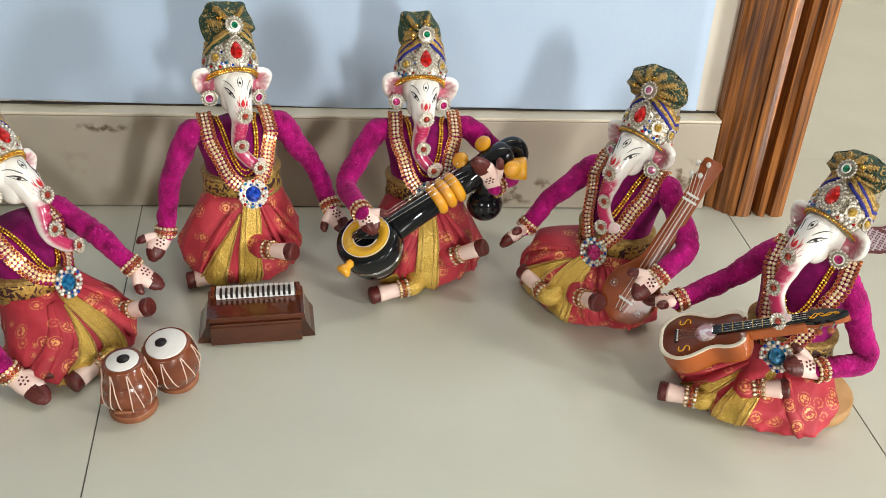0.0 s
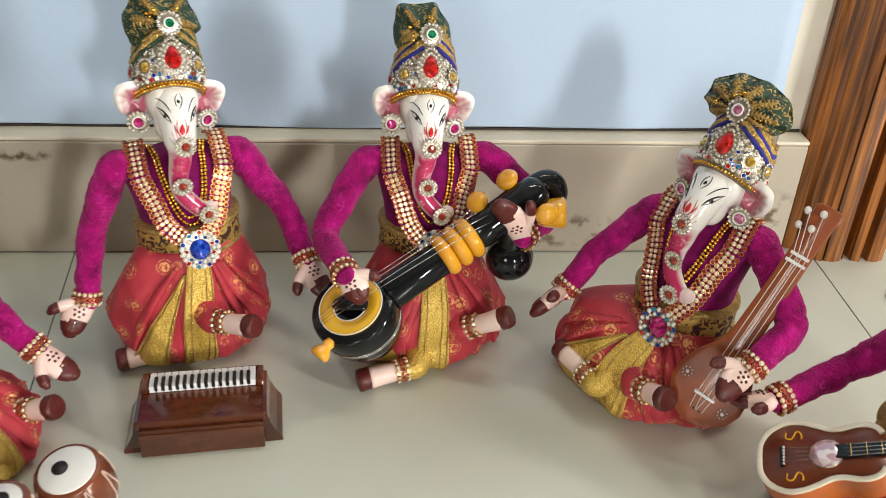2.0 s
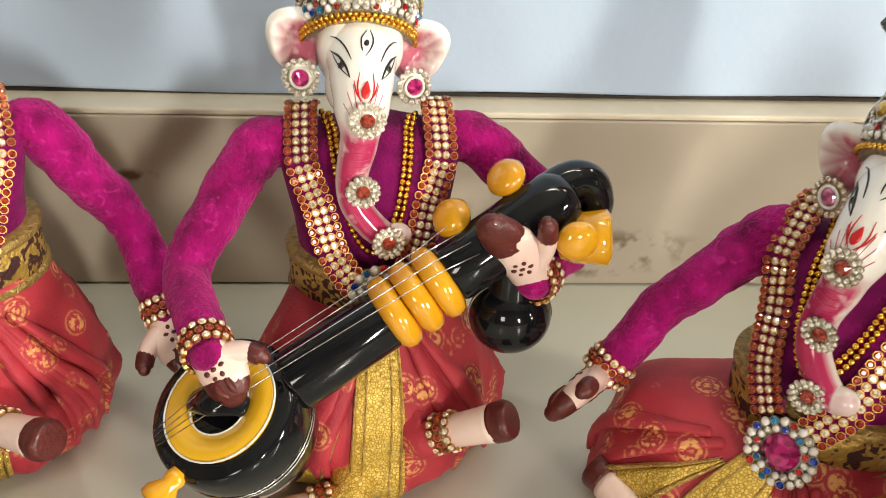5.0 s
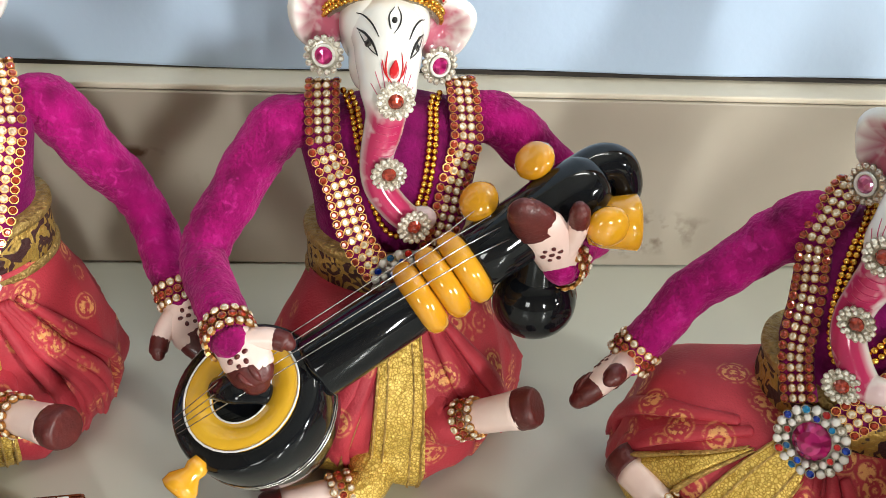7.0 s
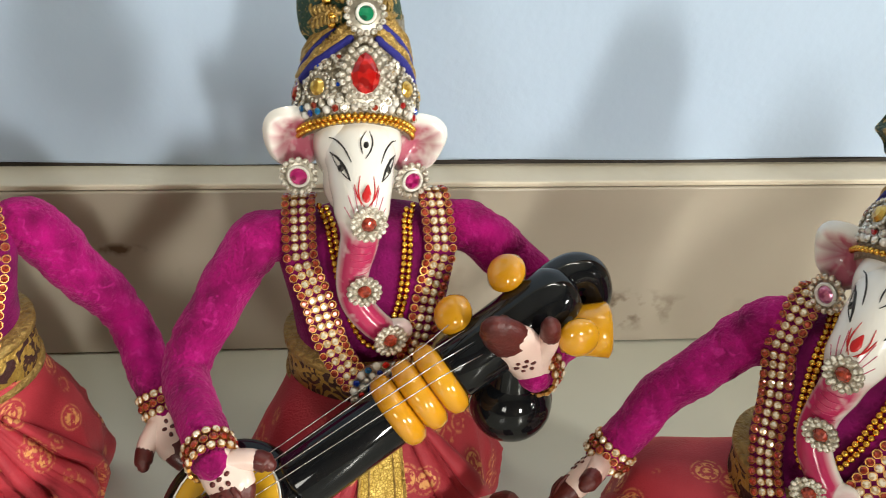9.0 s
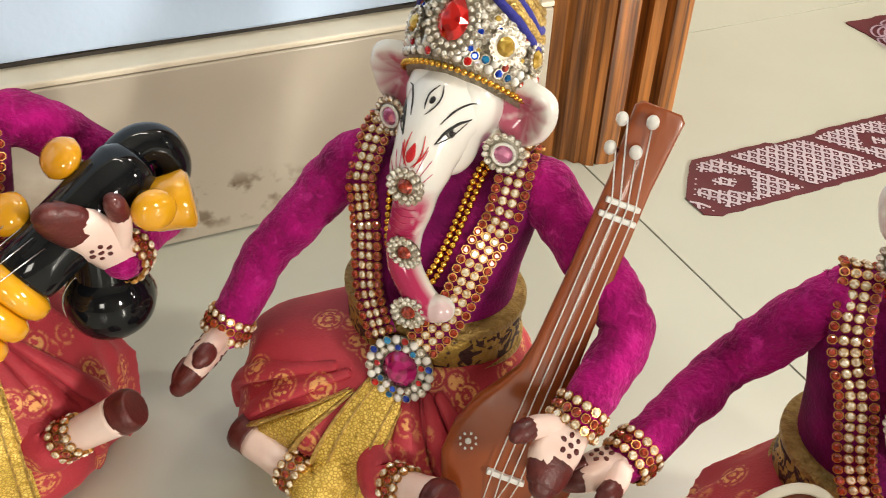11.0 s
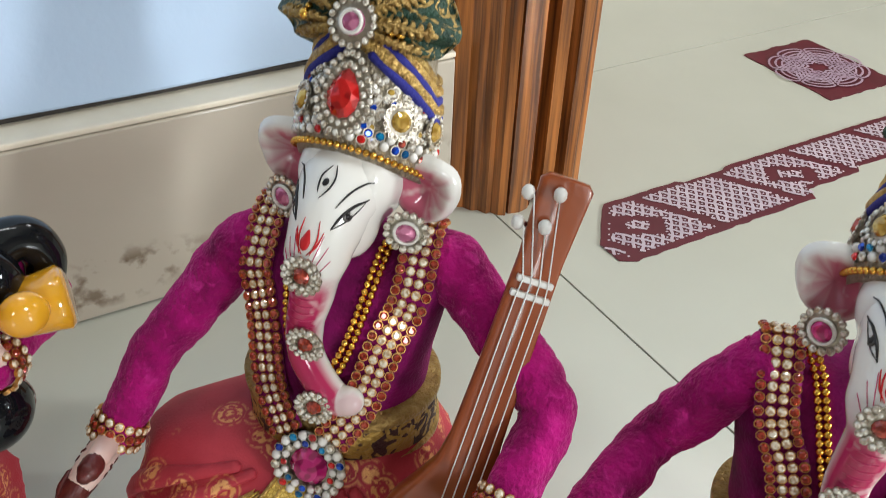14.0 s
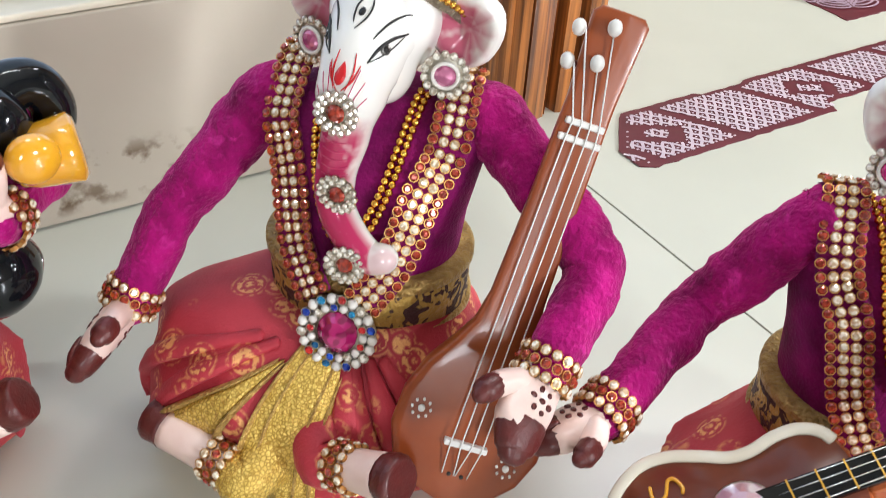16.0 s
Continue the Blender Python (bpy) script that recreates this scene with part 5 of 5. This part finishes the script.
def tanpura():
    ob = thing("tanpura", "red-brown varnished toy tanpura resting on a doll's lap", "string instrument", Matrix.Translation((-0.006, -0.007, 0.013)))
    foot, tip = Vector((0.170, 0.776, 0.030)), Vector((0.2545, 0.8155, 0.1905))
    d = (tip - foot).normalized()
    L = (tip - foot).length
    nrm = Vector((-0.42, -0.78, 0.40))
    m = basis(foot, nrm - d * nrm.dot(d), d)
    half = [(0.004, -0.004), (0.016, 0.000), (0.025, 0.009), (0.0295, 0.021), (0.0290, 0.034), (0.0245, 0.047), (0.0175, 0.058), (0.0125, 0.068), (0.0105, 0.080), (0.0095, 0.110), (0.0088, L - 0.03), (0.0098, L - 0.012), (0.0105, L), (0.008, L + 0.0025)]
    S = Shape()
    rows = []
    for w, y in half:
        depth = 0.030 if y < 0.05 else (0.012 + 0.018 * max(0, (0.075 - y) / 0.025) if y < 0.075 else 0.012)
        depth *= min(1, w / 0.012 + 0.2)
        row = []
        for j in range(24):
            a = math.tau * j / 24
            x, z = math.cos(a) * w, math.sin(a)
            z = min(0.0028 * (1 - 0.5 * abs(math.cos(a))), z * 0.005) if z > 0 else z * depth
            row.append(m @ Vector((x, y, z)))
        rows.append(row)
    fine = []
    for i in range(len(rows) - 1):
        for s in range(3):
            fine.append([a.lerp(b, s / 3) for a, b in zip(rows[i], rows[i + 1])])
    S.rings(fine + [rows[-1]], red_wood)
    part("body", S, ob, "red-brown varnished body and neck")
    for y, w in ((0.021, 0.0085), (L - 0.044, 0.0078), (L - 0.038, 0.0072)):
        S = Shape()
        bricked(S, (-w, y - 0.0012, 0.002), (w, y + 0.0012, 0.0052), white_paint, 0.0005, m)
        part("bridge" if y < 0.05 else "nut", S, ob, "white painted bar")
    pegs = ((-0.0025, L - 0.004, 1), (-0.0040, L - 0.017, 1), (-0.0130, L - 0.007, -1), (-0.0130, L - 0.019, -1))
    for x, y, up in pegs:
        S = Shape()
        c = Vector((x, y, 0.0060 if up > 0 else -0.0005))
        S.ball(m @ c, (0.0026, 0.0026, 0.0031), white_paint, n=14, k=9)
        rod(S, m @ (Vector((x, y, 0.001)) if up > 0 else Vector((-0.0075, y, -0.003))), m @ c, 0.0011, henna)
        part("peg", S, ob, "white painted tuning peg")
    for k in range(4):
        q = (k - 1.5) / 1.5
        S = Shape()
        px, py, up_ = pegs[3 - k]
        S.tube([m @ Vector((q * 0.004 + (0.001 if k % 2 else -0.001), 0.008, 0.003)), m @ Vector((q * 0.0062, 0.021, 0.0056)), m @ Vector((q * 0.0055, L - 0.044, 0.0056)), m @ Vector((q * 0.0050, L - 0.038, 0.0054)), m @ Vector((px * 0.85, py, 0.0045 if up_ > 0 else 0.0022))],
               [0.00033] * 5, white_paint, n=5, steps=1, round_end=False)
        part("string", S, ob, "white string")
    for cx, cy in ((-0.0205, 0.030), (0.018, 0.016)):
        S = Shape()
        for j in range(8):
            a = j * math.tau / 8
            S.plate(m @ Vector((cx + 0.0036 * math.cos(a), cy + 0.0036 * math.sin(a), 0.0022)), m.to_3x3() @ Vector((0, 0, 1)), d, 0.0006, 0.0006, 0.0006, white_paint, sides=6)
        S.plate(m @ Vector((cx, cy, 0.0024)), m.to_3x3() @ Vector((0, 0, 1)), d, 0.0014, 0.0014, 0.0006, white_paint, sides=10)
        part("flower_dots", S, ob, "white painted dotted flower")
    for x in (-0.0022, 0.0028):
        S = Shape()
        S.plate(m @ Vector((x, 0.008, 0.0024)), m.to_3x3() @ Vector((0, 0, 1)), d, 0.0009, 0.0009, 0.0006, ink, sides=8)
        part("string_hole", S, ob)


def guitar():
    ob = thing("guitar", "small brown guitar with cream edging lying across a doll's lap", "guitar", Matrix.Translation((-0.008, -0.002, 0.018)))
    tail, tip = Vector((0.1975, 0.7060, 0.0450)), Vector((0.3375, 0.6460, 0.1200))
    d = (tip - tail).normalized()
    L = (tip - tail).length
    nrm = Vector((-0.49, -0.07, 0.87))
    m = basis(tail, nrm - d * nrm.dot(d), d)
    half = [(0.000, 0.0), (0.012, 0.001), (0.022, 0.007), (0.0285, 0.018), (0.0285, 0.029), (0.0245, 0.040), (0.0205, 0.049), (0.0200, 0.057), (0.0220, 0.066), (0.0215, 0.075), (0.0165, 0.082), (0.006, 0.085)]
    pts = [Vector((x, y, 0)) for x, y in half]
    fine, _ = spline(pts, [(0,)] * len(pts), 4)
    right = [(p.x, p.y) for p in fine]
    outline = right + [(-x, y) for x, y in reversed(right[1:])]
    ring = lambda k, z: [m @ Vector((x * k, 0.042 + (y - 0.042) * k, z)) for x, y in outline]
    S = Shape()
    S.rings([ring(0.90, -0.024), ring(0.985, -0.022), ring(1.0, -0.018), ring(1.0, -0.001), ring(0.985, 0.0)], guitar_side_wood)
    body = part("body", S, ob, "orange-brown varnished sides")
    S = Shape()
    S.rings([ring(0.975, -0.002), ring(0.975, 0.0008), ring(0.97, 0.0010)], guitar_top)
    part("soundboard", S, body, "dark brown top")
    for s in (0, 1):
        edge = [(x * (-1 if s else 1), y) for x, y in right if 0.0 <= y <= 0.0835]
        S = Shape()
        S.tube([m @ Vector((x * 0.955, 0.042 + (y - 0.042) * 0.965, 0.0012)) for x, y in edge], [(0.0022, 0.0008)] * len(edge), cream_edge, n=8, steps=1, up=nrm)
        part("edging", S, body, "cream edge binding")
    S = Shape()
    bricked(S, (-0.0052, 0.044, 0.001), (0.0052, L - 0.030, 0.0042), black_lacquer, 0.0006, m)
    bricked(S, (-0.0070, 0.084, -0.012), (0.0070, L - 0.034, 0.0008), guitar_side_wood, 0.002, m)
    neck = part("neck", S, ob, "black fingerboard on an orange-brown neck")
    for k in range(7):
        S = Shape()
        y = 0.062 + 0.010 * k * (1 - 0.02 * k)
        bricked(S, (-0.0052, y - 0.0003, 0.0041), (0.0052, y + 0.0003, 0.0047), gold_bead, 0.0, m)
        part("fret", S, neck, "thin gold fret")
    S = Shape()
    head = [(0.0058, L - 0.034), (0.0076, L - 0.028), (0.0070, L - 0.014), (0.0036, L - 0.002), (0.0010, L + 0.003)]
    hp = head + [(-x, y) for x, y in reversed(head)]
    S.rings([[m @ Vector((x * k, y, z)) for x, y in hp] for k, z in ((1.0, -0.001), (1.0, 0.0030))], black_lacquer, smooth=False)
    S.rings([[m @ Vector((x * k, y, z)) for x, y in hp] for k, z in ((0.55, -0.009), (1.02, -0.005), (1.02, -0.0011))], guitar_side_wood, smooth=False)
    for shift_ in (0.0, 1.9):
        S.tube([m @ Vector((0.0030 * (1 - u / 14) * math.sin(u * 1.25 + shift_), L - 0.030 + 0.0025 * u, 0.0034)) for u in range(11)], [0.0005] * 11, yellow_lacquer, n=6, steps=3)
    part("headstock", S, ob, "black headstock with a yellow painted scroll")
    for sx, y in ((1, -0.010), (1, -0.020), (-1, -0.013), (-1, -0.023)):
        S = Shape()
        c = m @ Vector((sx * 0.0066, L + y, -0.002))
        e = m @ Vector((sx * 0.0135, L + y - 0.004, -0.004))
        rod(S, c, e, 0.0009, string_metal, 6)
        S.ball(e, (0.0036, 0.0036, 0.0030), red_wood, n=12, k=8)
        part("tuning_peg", S, ob, "red-brown wooden tuning peg")
    S = Shape()
    c = m @ Vector((0.0, 0.046, 0.0012))
    S.plate(c, m.to_3x3() @ Vector((0, 0, 1)), d, 0.0112, 0.0112, 0.0005, silver)
    S.gem(c + (m.to_3x3() @ Vector((0, 0, 0.0005))), m.to_3x3() @ Vector((0, 0, 1)), d, 0.0106, 0.0106, 0.0038, gem_clear, sides=18)
    part("sound_hole_gem", S, ob, "large clear pink faceted stone")
    S = Shape()
    bricked(S, (-0.0080, 0.0155, 0.0008), (0.0080, 0.0185, 0.0026), black_lacquer, 0.0005, m)
    for k in range(6):
        S.bead(m @ Vector((-0.0065 + 0.0026 * k, 0.0185, 0.0030)), 0.0010, pearl)
    part("bridge", S, ob, "black bridge with small pearls")
    for s in (-1, 1):
        S = Shape()
        S.tube([m @ Vector((s * 0.0165 + 0.0028 * math.cos(a), 0.0250 + 0.0055 * b, 0.0013)) for a, b in ((0.3, 0.9), (1.2, 1.0), (2.6, 0.75), (2.9, 0.3), (1.0, -0.1), (0.2, -0.5), (1.0, -0.95), (2.6, -0.9))], [0.00075] * 8, yellow_lacquer, n=6, steps=3)
        part("painted_curl", S, ob, "yellow painted curl")
    for k in range(4):
        q = (k - 1.5) / 1.5 * 0.0036
        S = Shape()
        rod(S, m @ Vector((q * 1.4, 0.018, 0.0032)), m @ Vector((q, L - 0.030, 0.0054)), 0.00028, string_metal, 5)
        part("string", S, ob, "thin steel string")


strap_paint = material("pale_pink_strap", (0.74, 0.56, 0.48), 0.5, second=(0.60, 0.42, 0.34), scale=90)
peg_wood = material("dull_brown_wood", (0.30, 0.115, 0.050), 0.5, second=(0.19, 0.062, 0.026), scale=70, bump=0.2)


def tabla(name, label, c, tilt, profile, head_r, spot, face_z, pegs=()):
    ob = thing(name, label, "drum", Matrix.Translation(c) @ pose(0, 0, 0, *tilt), "pair of tabla drums")
    I = Matrix.Identity(4)
    S = Shape()
    lathe(S, profile, I, clay, 44)
    part("body", S, ob, "brown glazed clay body")
    S = Shape()
    lathe(S, [(head_r, face_z - 0.0006), (head_r, face_z + 0.0006), (head_r * 0.96, face_z + 0.0010), (0.0005, face_z + 0.0010)], I, white_paint, 36)
    skin_ = part("drum_skin", S, ob, "white painted skin")
    S = Shape()
    x, y, r = spot
    S.rings([[Vector((x + math.cos(j * math.tau / 20) * r, y + math.sin(j * math.tau / 20) * r, face_z + z)) for j in range(20)] for z in (0.0008, 0.0015)], ink)
    part("black_spot", S, skin_, "black tuning spot")
    zs = [z for _, z in profile]
    rad = lambda z: float(np.interp(z, zs, [r for r, _ in profile]))
    for k in range(16):
        a0 = math.tau * (k // 2) / 8 + 0.05 * (k % 2)
        a1 = a0 + (0.34 if k % 2 else -0.06)
        low, high = profile[3][1] + 0.004, face_z - 0.003
        S = Shape()
        pts = []
        for i in range(9):
            u = i / 8
            z, a = high + (low - high) * u, a0 + (a1 - a0) * u
            pts.append(Vector((math.cos(a) * (rad(z) + 0.0004), math.sin(a) * (rad(z) + 0.0004), z)))
        S.tube(pts, [0.00056] * 9, strap_paint, n=6, steps=1)
        part("strap", S, ob, "pale pink painted strap")
    for a in pegs:
        S = Shape()
        z = profile[4][1] + 0.002
        c0, way = Vector((math.cos(a), math.sin(a), 0)) * (rad(z) + 0.0012) + Vector((0, 0, z)), Vector((-math.sin(a), math.cos(a), 0.0))
        S.tube([c0 - way * 0.0062, c0, c0 + way * 0.0062], [0.0019] * 3, peg_wood, n=12, steps=2)
        part("tuning_block", S, ob, "small wooden tuning block")
    S = Shape()
    lathe(S, [(profile[0][0] + 0.0004, 0.0002), (profile[1][0] + 0.0006, 0.0025), (profile[2][0] + 0.0006, profile[2][1] - 0.002), (profile[2][0] - 0.001, profile[2][1] + 0.0004)], I, peg_wood, 44)
    part("base_ring", S, ob, "dull brown wooden base ring")
    return ob


def harmonium():
    ob = thing("harmonium", "small dark varnished wooden harmonium with white and black keys", "harmonium", Matrix.Translation((-0.2115, 0.7825, 0)) @ pose(0, 0, 0, 0, 0, 6.0))
    S = Shape()
    bricked(S, (-0.047, 0.0, 0.0), (0.047, 0.056, 0.025), harmonium_wood, 0.0022)
    part("front_box", S, ob, "dark varnished wooden box")
    S = Shape()
    bricked(S, (-0.0490, 0.004, 0.0245), (0.0490, 0.058, 0.0310), harmonium_wood, 0.0018)
    part("top_board", S, ob, "varnished top board")
    S = Shape()
    bricked(S, (-0.0475, 0.0562, 0.0308), (0.0475, 0.0582, 0.0360), harmonium_wood, 0.0015)
    part("back_rail", S, ob, "varnished rail behind the keys")
    for s in (-1, 1):
        S = Shape()
        bricked(S, (s * 0.0450 - 0.0026, 0.0375, 0.0308), (s * 0.0450 + 0.0026, 0.0560, 0.0368), harmonium_wood, 0.0012)
        part("key_cheek", S, ob, "varnished block beside the keys")
    S = Shape()
    bricked(S, (-0.0470, -0.0015, 0.0015), (0.0470, -0.0001, 0.0235), harmonium_wood, 0.0006)
    part("front_panel", S, ob, "glossy dark front panel")
    for s in (-1, 1):
        S = Shape()
        prof = [(0.0470, 0.032), (0.0500, 0.031), (0.0520, 0.020), (0.0565, 0.010), (0.0605, 0.004), (0.0610, 0.0), (0.0470, 0.0)]
        f = [Vector((s * x, 0.006, z)) for x, z in prof]
        b = [Vector((s * x, 0.056, z)) for x, z in prof]
        S.rings([f, [p + Vector((0, 0.001, 0)) for p in f], [p - Vector((0, 0.001, 0)) for p in b], b], harmonium_wood, smooth=False)
        part("side_foot", S, ob, "flared varnished side")
    n = 15
    for k in range(n):
        S = Shape()
        x = -0.0415 + 0.083 * k / n
        bricked(S, (x + 0.0002, 0.0385, 0.0312), (x + 0.083 / n - 0.0002, 0.0560, 0.0372), key_white, 0.0005)
        part("white_key", S, ob, "white key")
    for k in range(n - 1):
        S = Shape()
        x = -0.0415 + 0.083 * (k + 1) / n
        bricked(S, (x - 0.0014, 0.0380, 0.0330), (x + 0.0014, 0.0490, 0.0392), ink, 0.0004)
        part("black_key", S, ob, "black key")


veena()
tanpura()
guitar()
tabla("tabla", "small brown tabla drum with white straps", (-0.3170, 0.684, 0), (3, -3, 20),
      [(0.0205, 0.0), (0.0220, 0.003), (0.0215, 0.010), (0.0190, 0.0125), (0.0238, 0.019), (0.0254, 0.026), (0.0246, 0.0325), (0.0234, 0.0345), (0.0236, 0.0375), (0.0226, 0.0425), (0.0208, 0.0440), (0.0207, 0.0470), (0.0196, 0.0535), (0.0190, 0.0590), (0.0176, 0.0622), (0.0150, 0.0618)], 0.0146, (0.001, 0.001, 0.0058), 0.0616, (3.0, 4.3))
tabla("tabla", "wide brown tabla drum with white straps", (-0.2830, 0.724, 0), (5, -10, 40),
      [(0.0190, 0.0), (0.0202, 0.003), (0.0198, 0.009), (0.0200, 0.012), (0.0248, 0.019), (0.0268, 0.028), (0.0262, 0.036), (0.0256, 0.039), (0.0256, 0.041), (0.0240, 0.049), (0.0225, 0.0525), (0.0215, 0.0545)], 0.0192, (-0.003, 0.004, 0.0056), 0.0547)
harmonium()

# ---- dolls ----
doll("seated doll in magenta velvet playing a pair of tabla drums", (-0.445, 0.814, 0.178), 62, 0.068,
     [((-0.474, 0.762, 0.120), (-0.466, 0.715, 0.070), (-0.435, 0.709, 0.022), (-0.397, 0.690, 0.010), (0.5, 0.6, 0.3)), ((-0.4145, 0.862, 0.120), (-0.376, 0.842, 0.098), (-0.342, 0.833, 0.063), (-0.316, 0.822, 0.044), (0.2, -0.6, -0.3))],
     1, gem_teal, gem_green, turn=3, lean=8, bend=-5, foot=((-0.360, 0.731, 0.016), (-0.380, 0.704, 0.012)), foot_up=((-0.342, 0.795, 0.034), (-0.317, 0.788, 0.044)), lap=0.9, shift=(-0.006, -0.020), tall=True, fan=(0.025, 0.030, -0.004))
doll("seated doll in magenta velvet behind a small harmonium", (-0.242, 0.947, 0.222), 20, 0.113,
     [((-0.292, 0.918, 0.176), (-0.313, 0.917, 0.120), (-0.320, 0.896, 0.066), (-0.335, 0.876, 0.048), (-0.6, 0.1, 0.6)), ((-0.189, 0.963, 0.172), (-0.157, 0.962, 0.114), (-0.138, 0.930, 0.082), (-0.125, 0.905, 0.064), (-0.5, -0.5, -0.2))],
     2, gem_blue, gem_green, turn=3, lean=7, bend=6, lap=0.88, puff=0.72, shift=(-0.004, 0.032), fan=(0.031, 0.028, -0.003), fan_lean=-7, tall=True, foot=((-0.267, 0.889, 0.014), (-0.300, 0.881, 0.012)), foot_up=((-0.203, 0.868, 0.062), (-0.174, 0.852, 0.069)), brooch_up=0.005)
doll("seated doll in magenta velvet playing a black veena", (-0.039, 0.967, 0.209), 5, 0.099,
     [((-0.093, 0.952, 0.167), (-0.123, 0.918, 0.117), (-0.102, 0.863, 0.113), (-0.088, 0.851, 0.099), (0.6, 0.2, 0.6)), ((0.026, 0.962, 0.167), (0.074, 0.944, 0.122), (0.045, 0.900, 0.125), (0.023, 0.884, 0.167), (0.8, -0.1, 0.4))],
     3, gem_blue, gem_green, turn=2, lean=7, fan=(0.025, 0.030, -0.006), lap=0.88, puff=0.75, shift=(0.0, 0.008), fan_lean=-10, crown_tip=-2, tall=True, brooch_up=0.012, medals=((0.002, -0.0455), (0.016, -0.067)), foot=((-0.057, 0.862, 0.014), (-0.094, 0.852, 0.011)), foot_up=((0.005, 0.874, 0.052), (0.035, 0.865, 0.069)))
doll("seated doll in magenta velvet holding a red-brown tanpura", (0.191, 0.868, 0.190), -46, 0.082,
     [((0.147, 0.900, 0.153), (0.109, 0.896, 0.115), (0.082, 0.886, 0.082), (0.055, 0.866, 0.073), (0.05, -0.6, 0.7)), ((0.223, 0.833, 0.157), (0.230, 0.777, 0.123), (0.196, 0.761, 0.098), (0.170, 0.745, 0.090), (-0.7, 0.2, 0.5))],
     4, gem_pink, gem_pale, turn=-5, lean=3, bend=3, fan=(0.040, 0.030, -0.004), ear_gem=gem_pale, puff=0.6, lap=0.98, shift=(-0.010, 0.015), knee=(-1.1, 0.8, 0.16, 0.018), brooch_up=0.002, medals=((0.002, -0.044), (0.010, -0.069)), foot=((0.095, 0.829, 0.036), (0.078, 0.862, 0.040)), foot_up=((0.133, 0.792, 0.050), (0.144, 0.769, 0.060)))
doll("seated doll in magenta velvet with a guitar on its lap", (0.329, 0.709, 0.181), -40, 0.058,
     [((0.299, 0.748, 0.142), (0.276, 0.765, 0.095), (0.218, 0.749, 0.078), (0.187, 0.750, 0.076), (0.2, -0.7, 0.3)), ((0.362, 0.690, 0.132), (0.382, 0.664, 0.066), (0.330, 0.657, 0.062), (0.298, 0.657, 0.072), (-0.5, 0.5, 0.5))],
     5, gem_teal, gem_green, turn=-23, lean=-1, bend=-3, puff=0.7, fan=(0.034, 0.024, 0.0), lap=0.98, shift=(-0.010, -0.006), foot=((0.220, 0.673, 0.016), (0.192, 0.686, 0.014)), foot_up=((0.277, 0.655, 0.040), (0.303, 0.649, 0.046)), plinth=True)
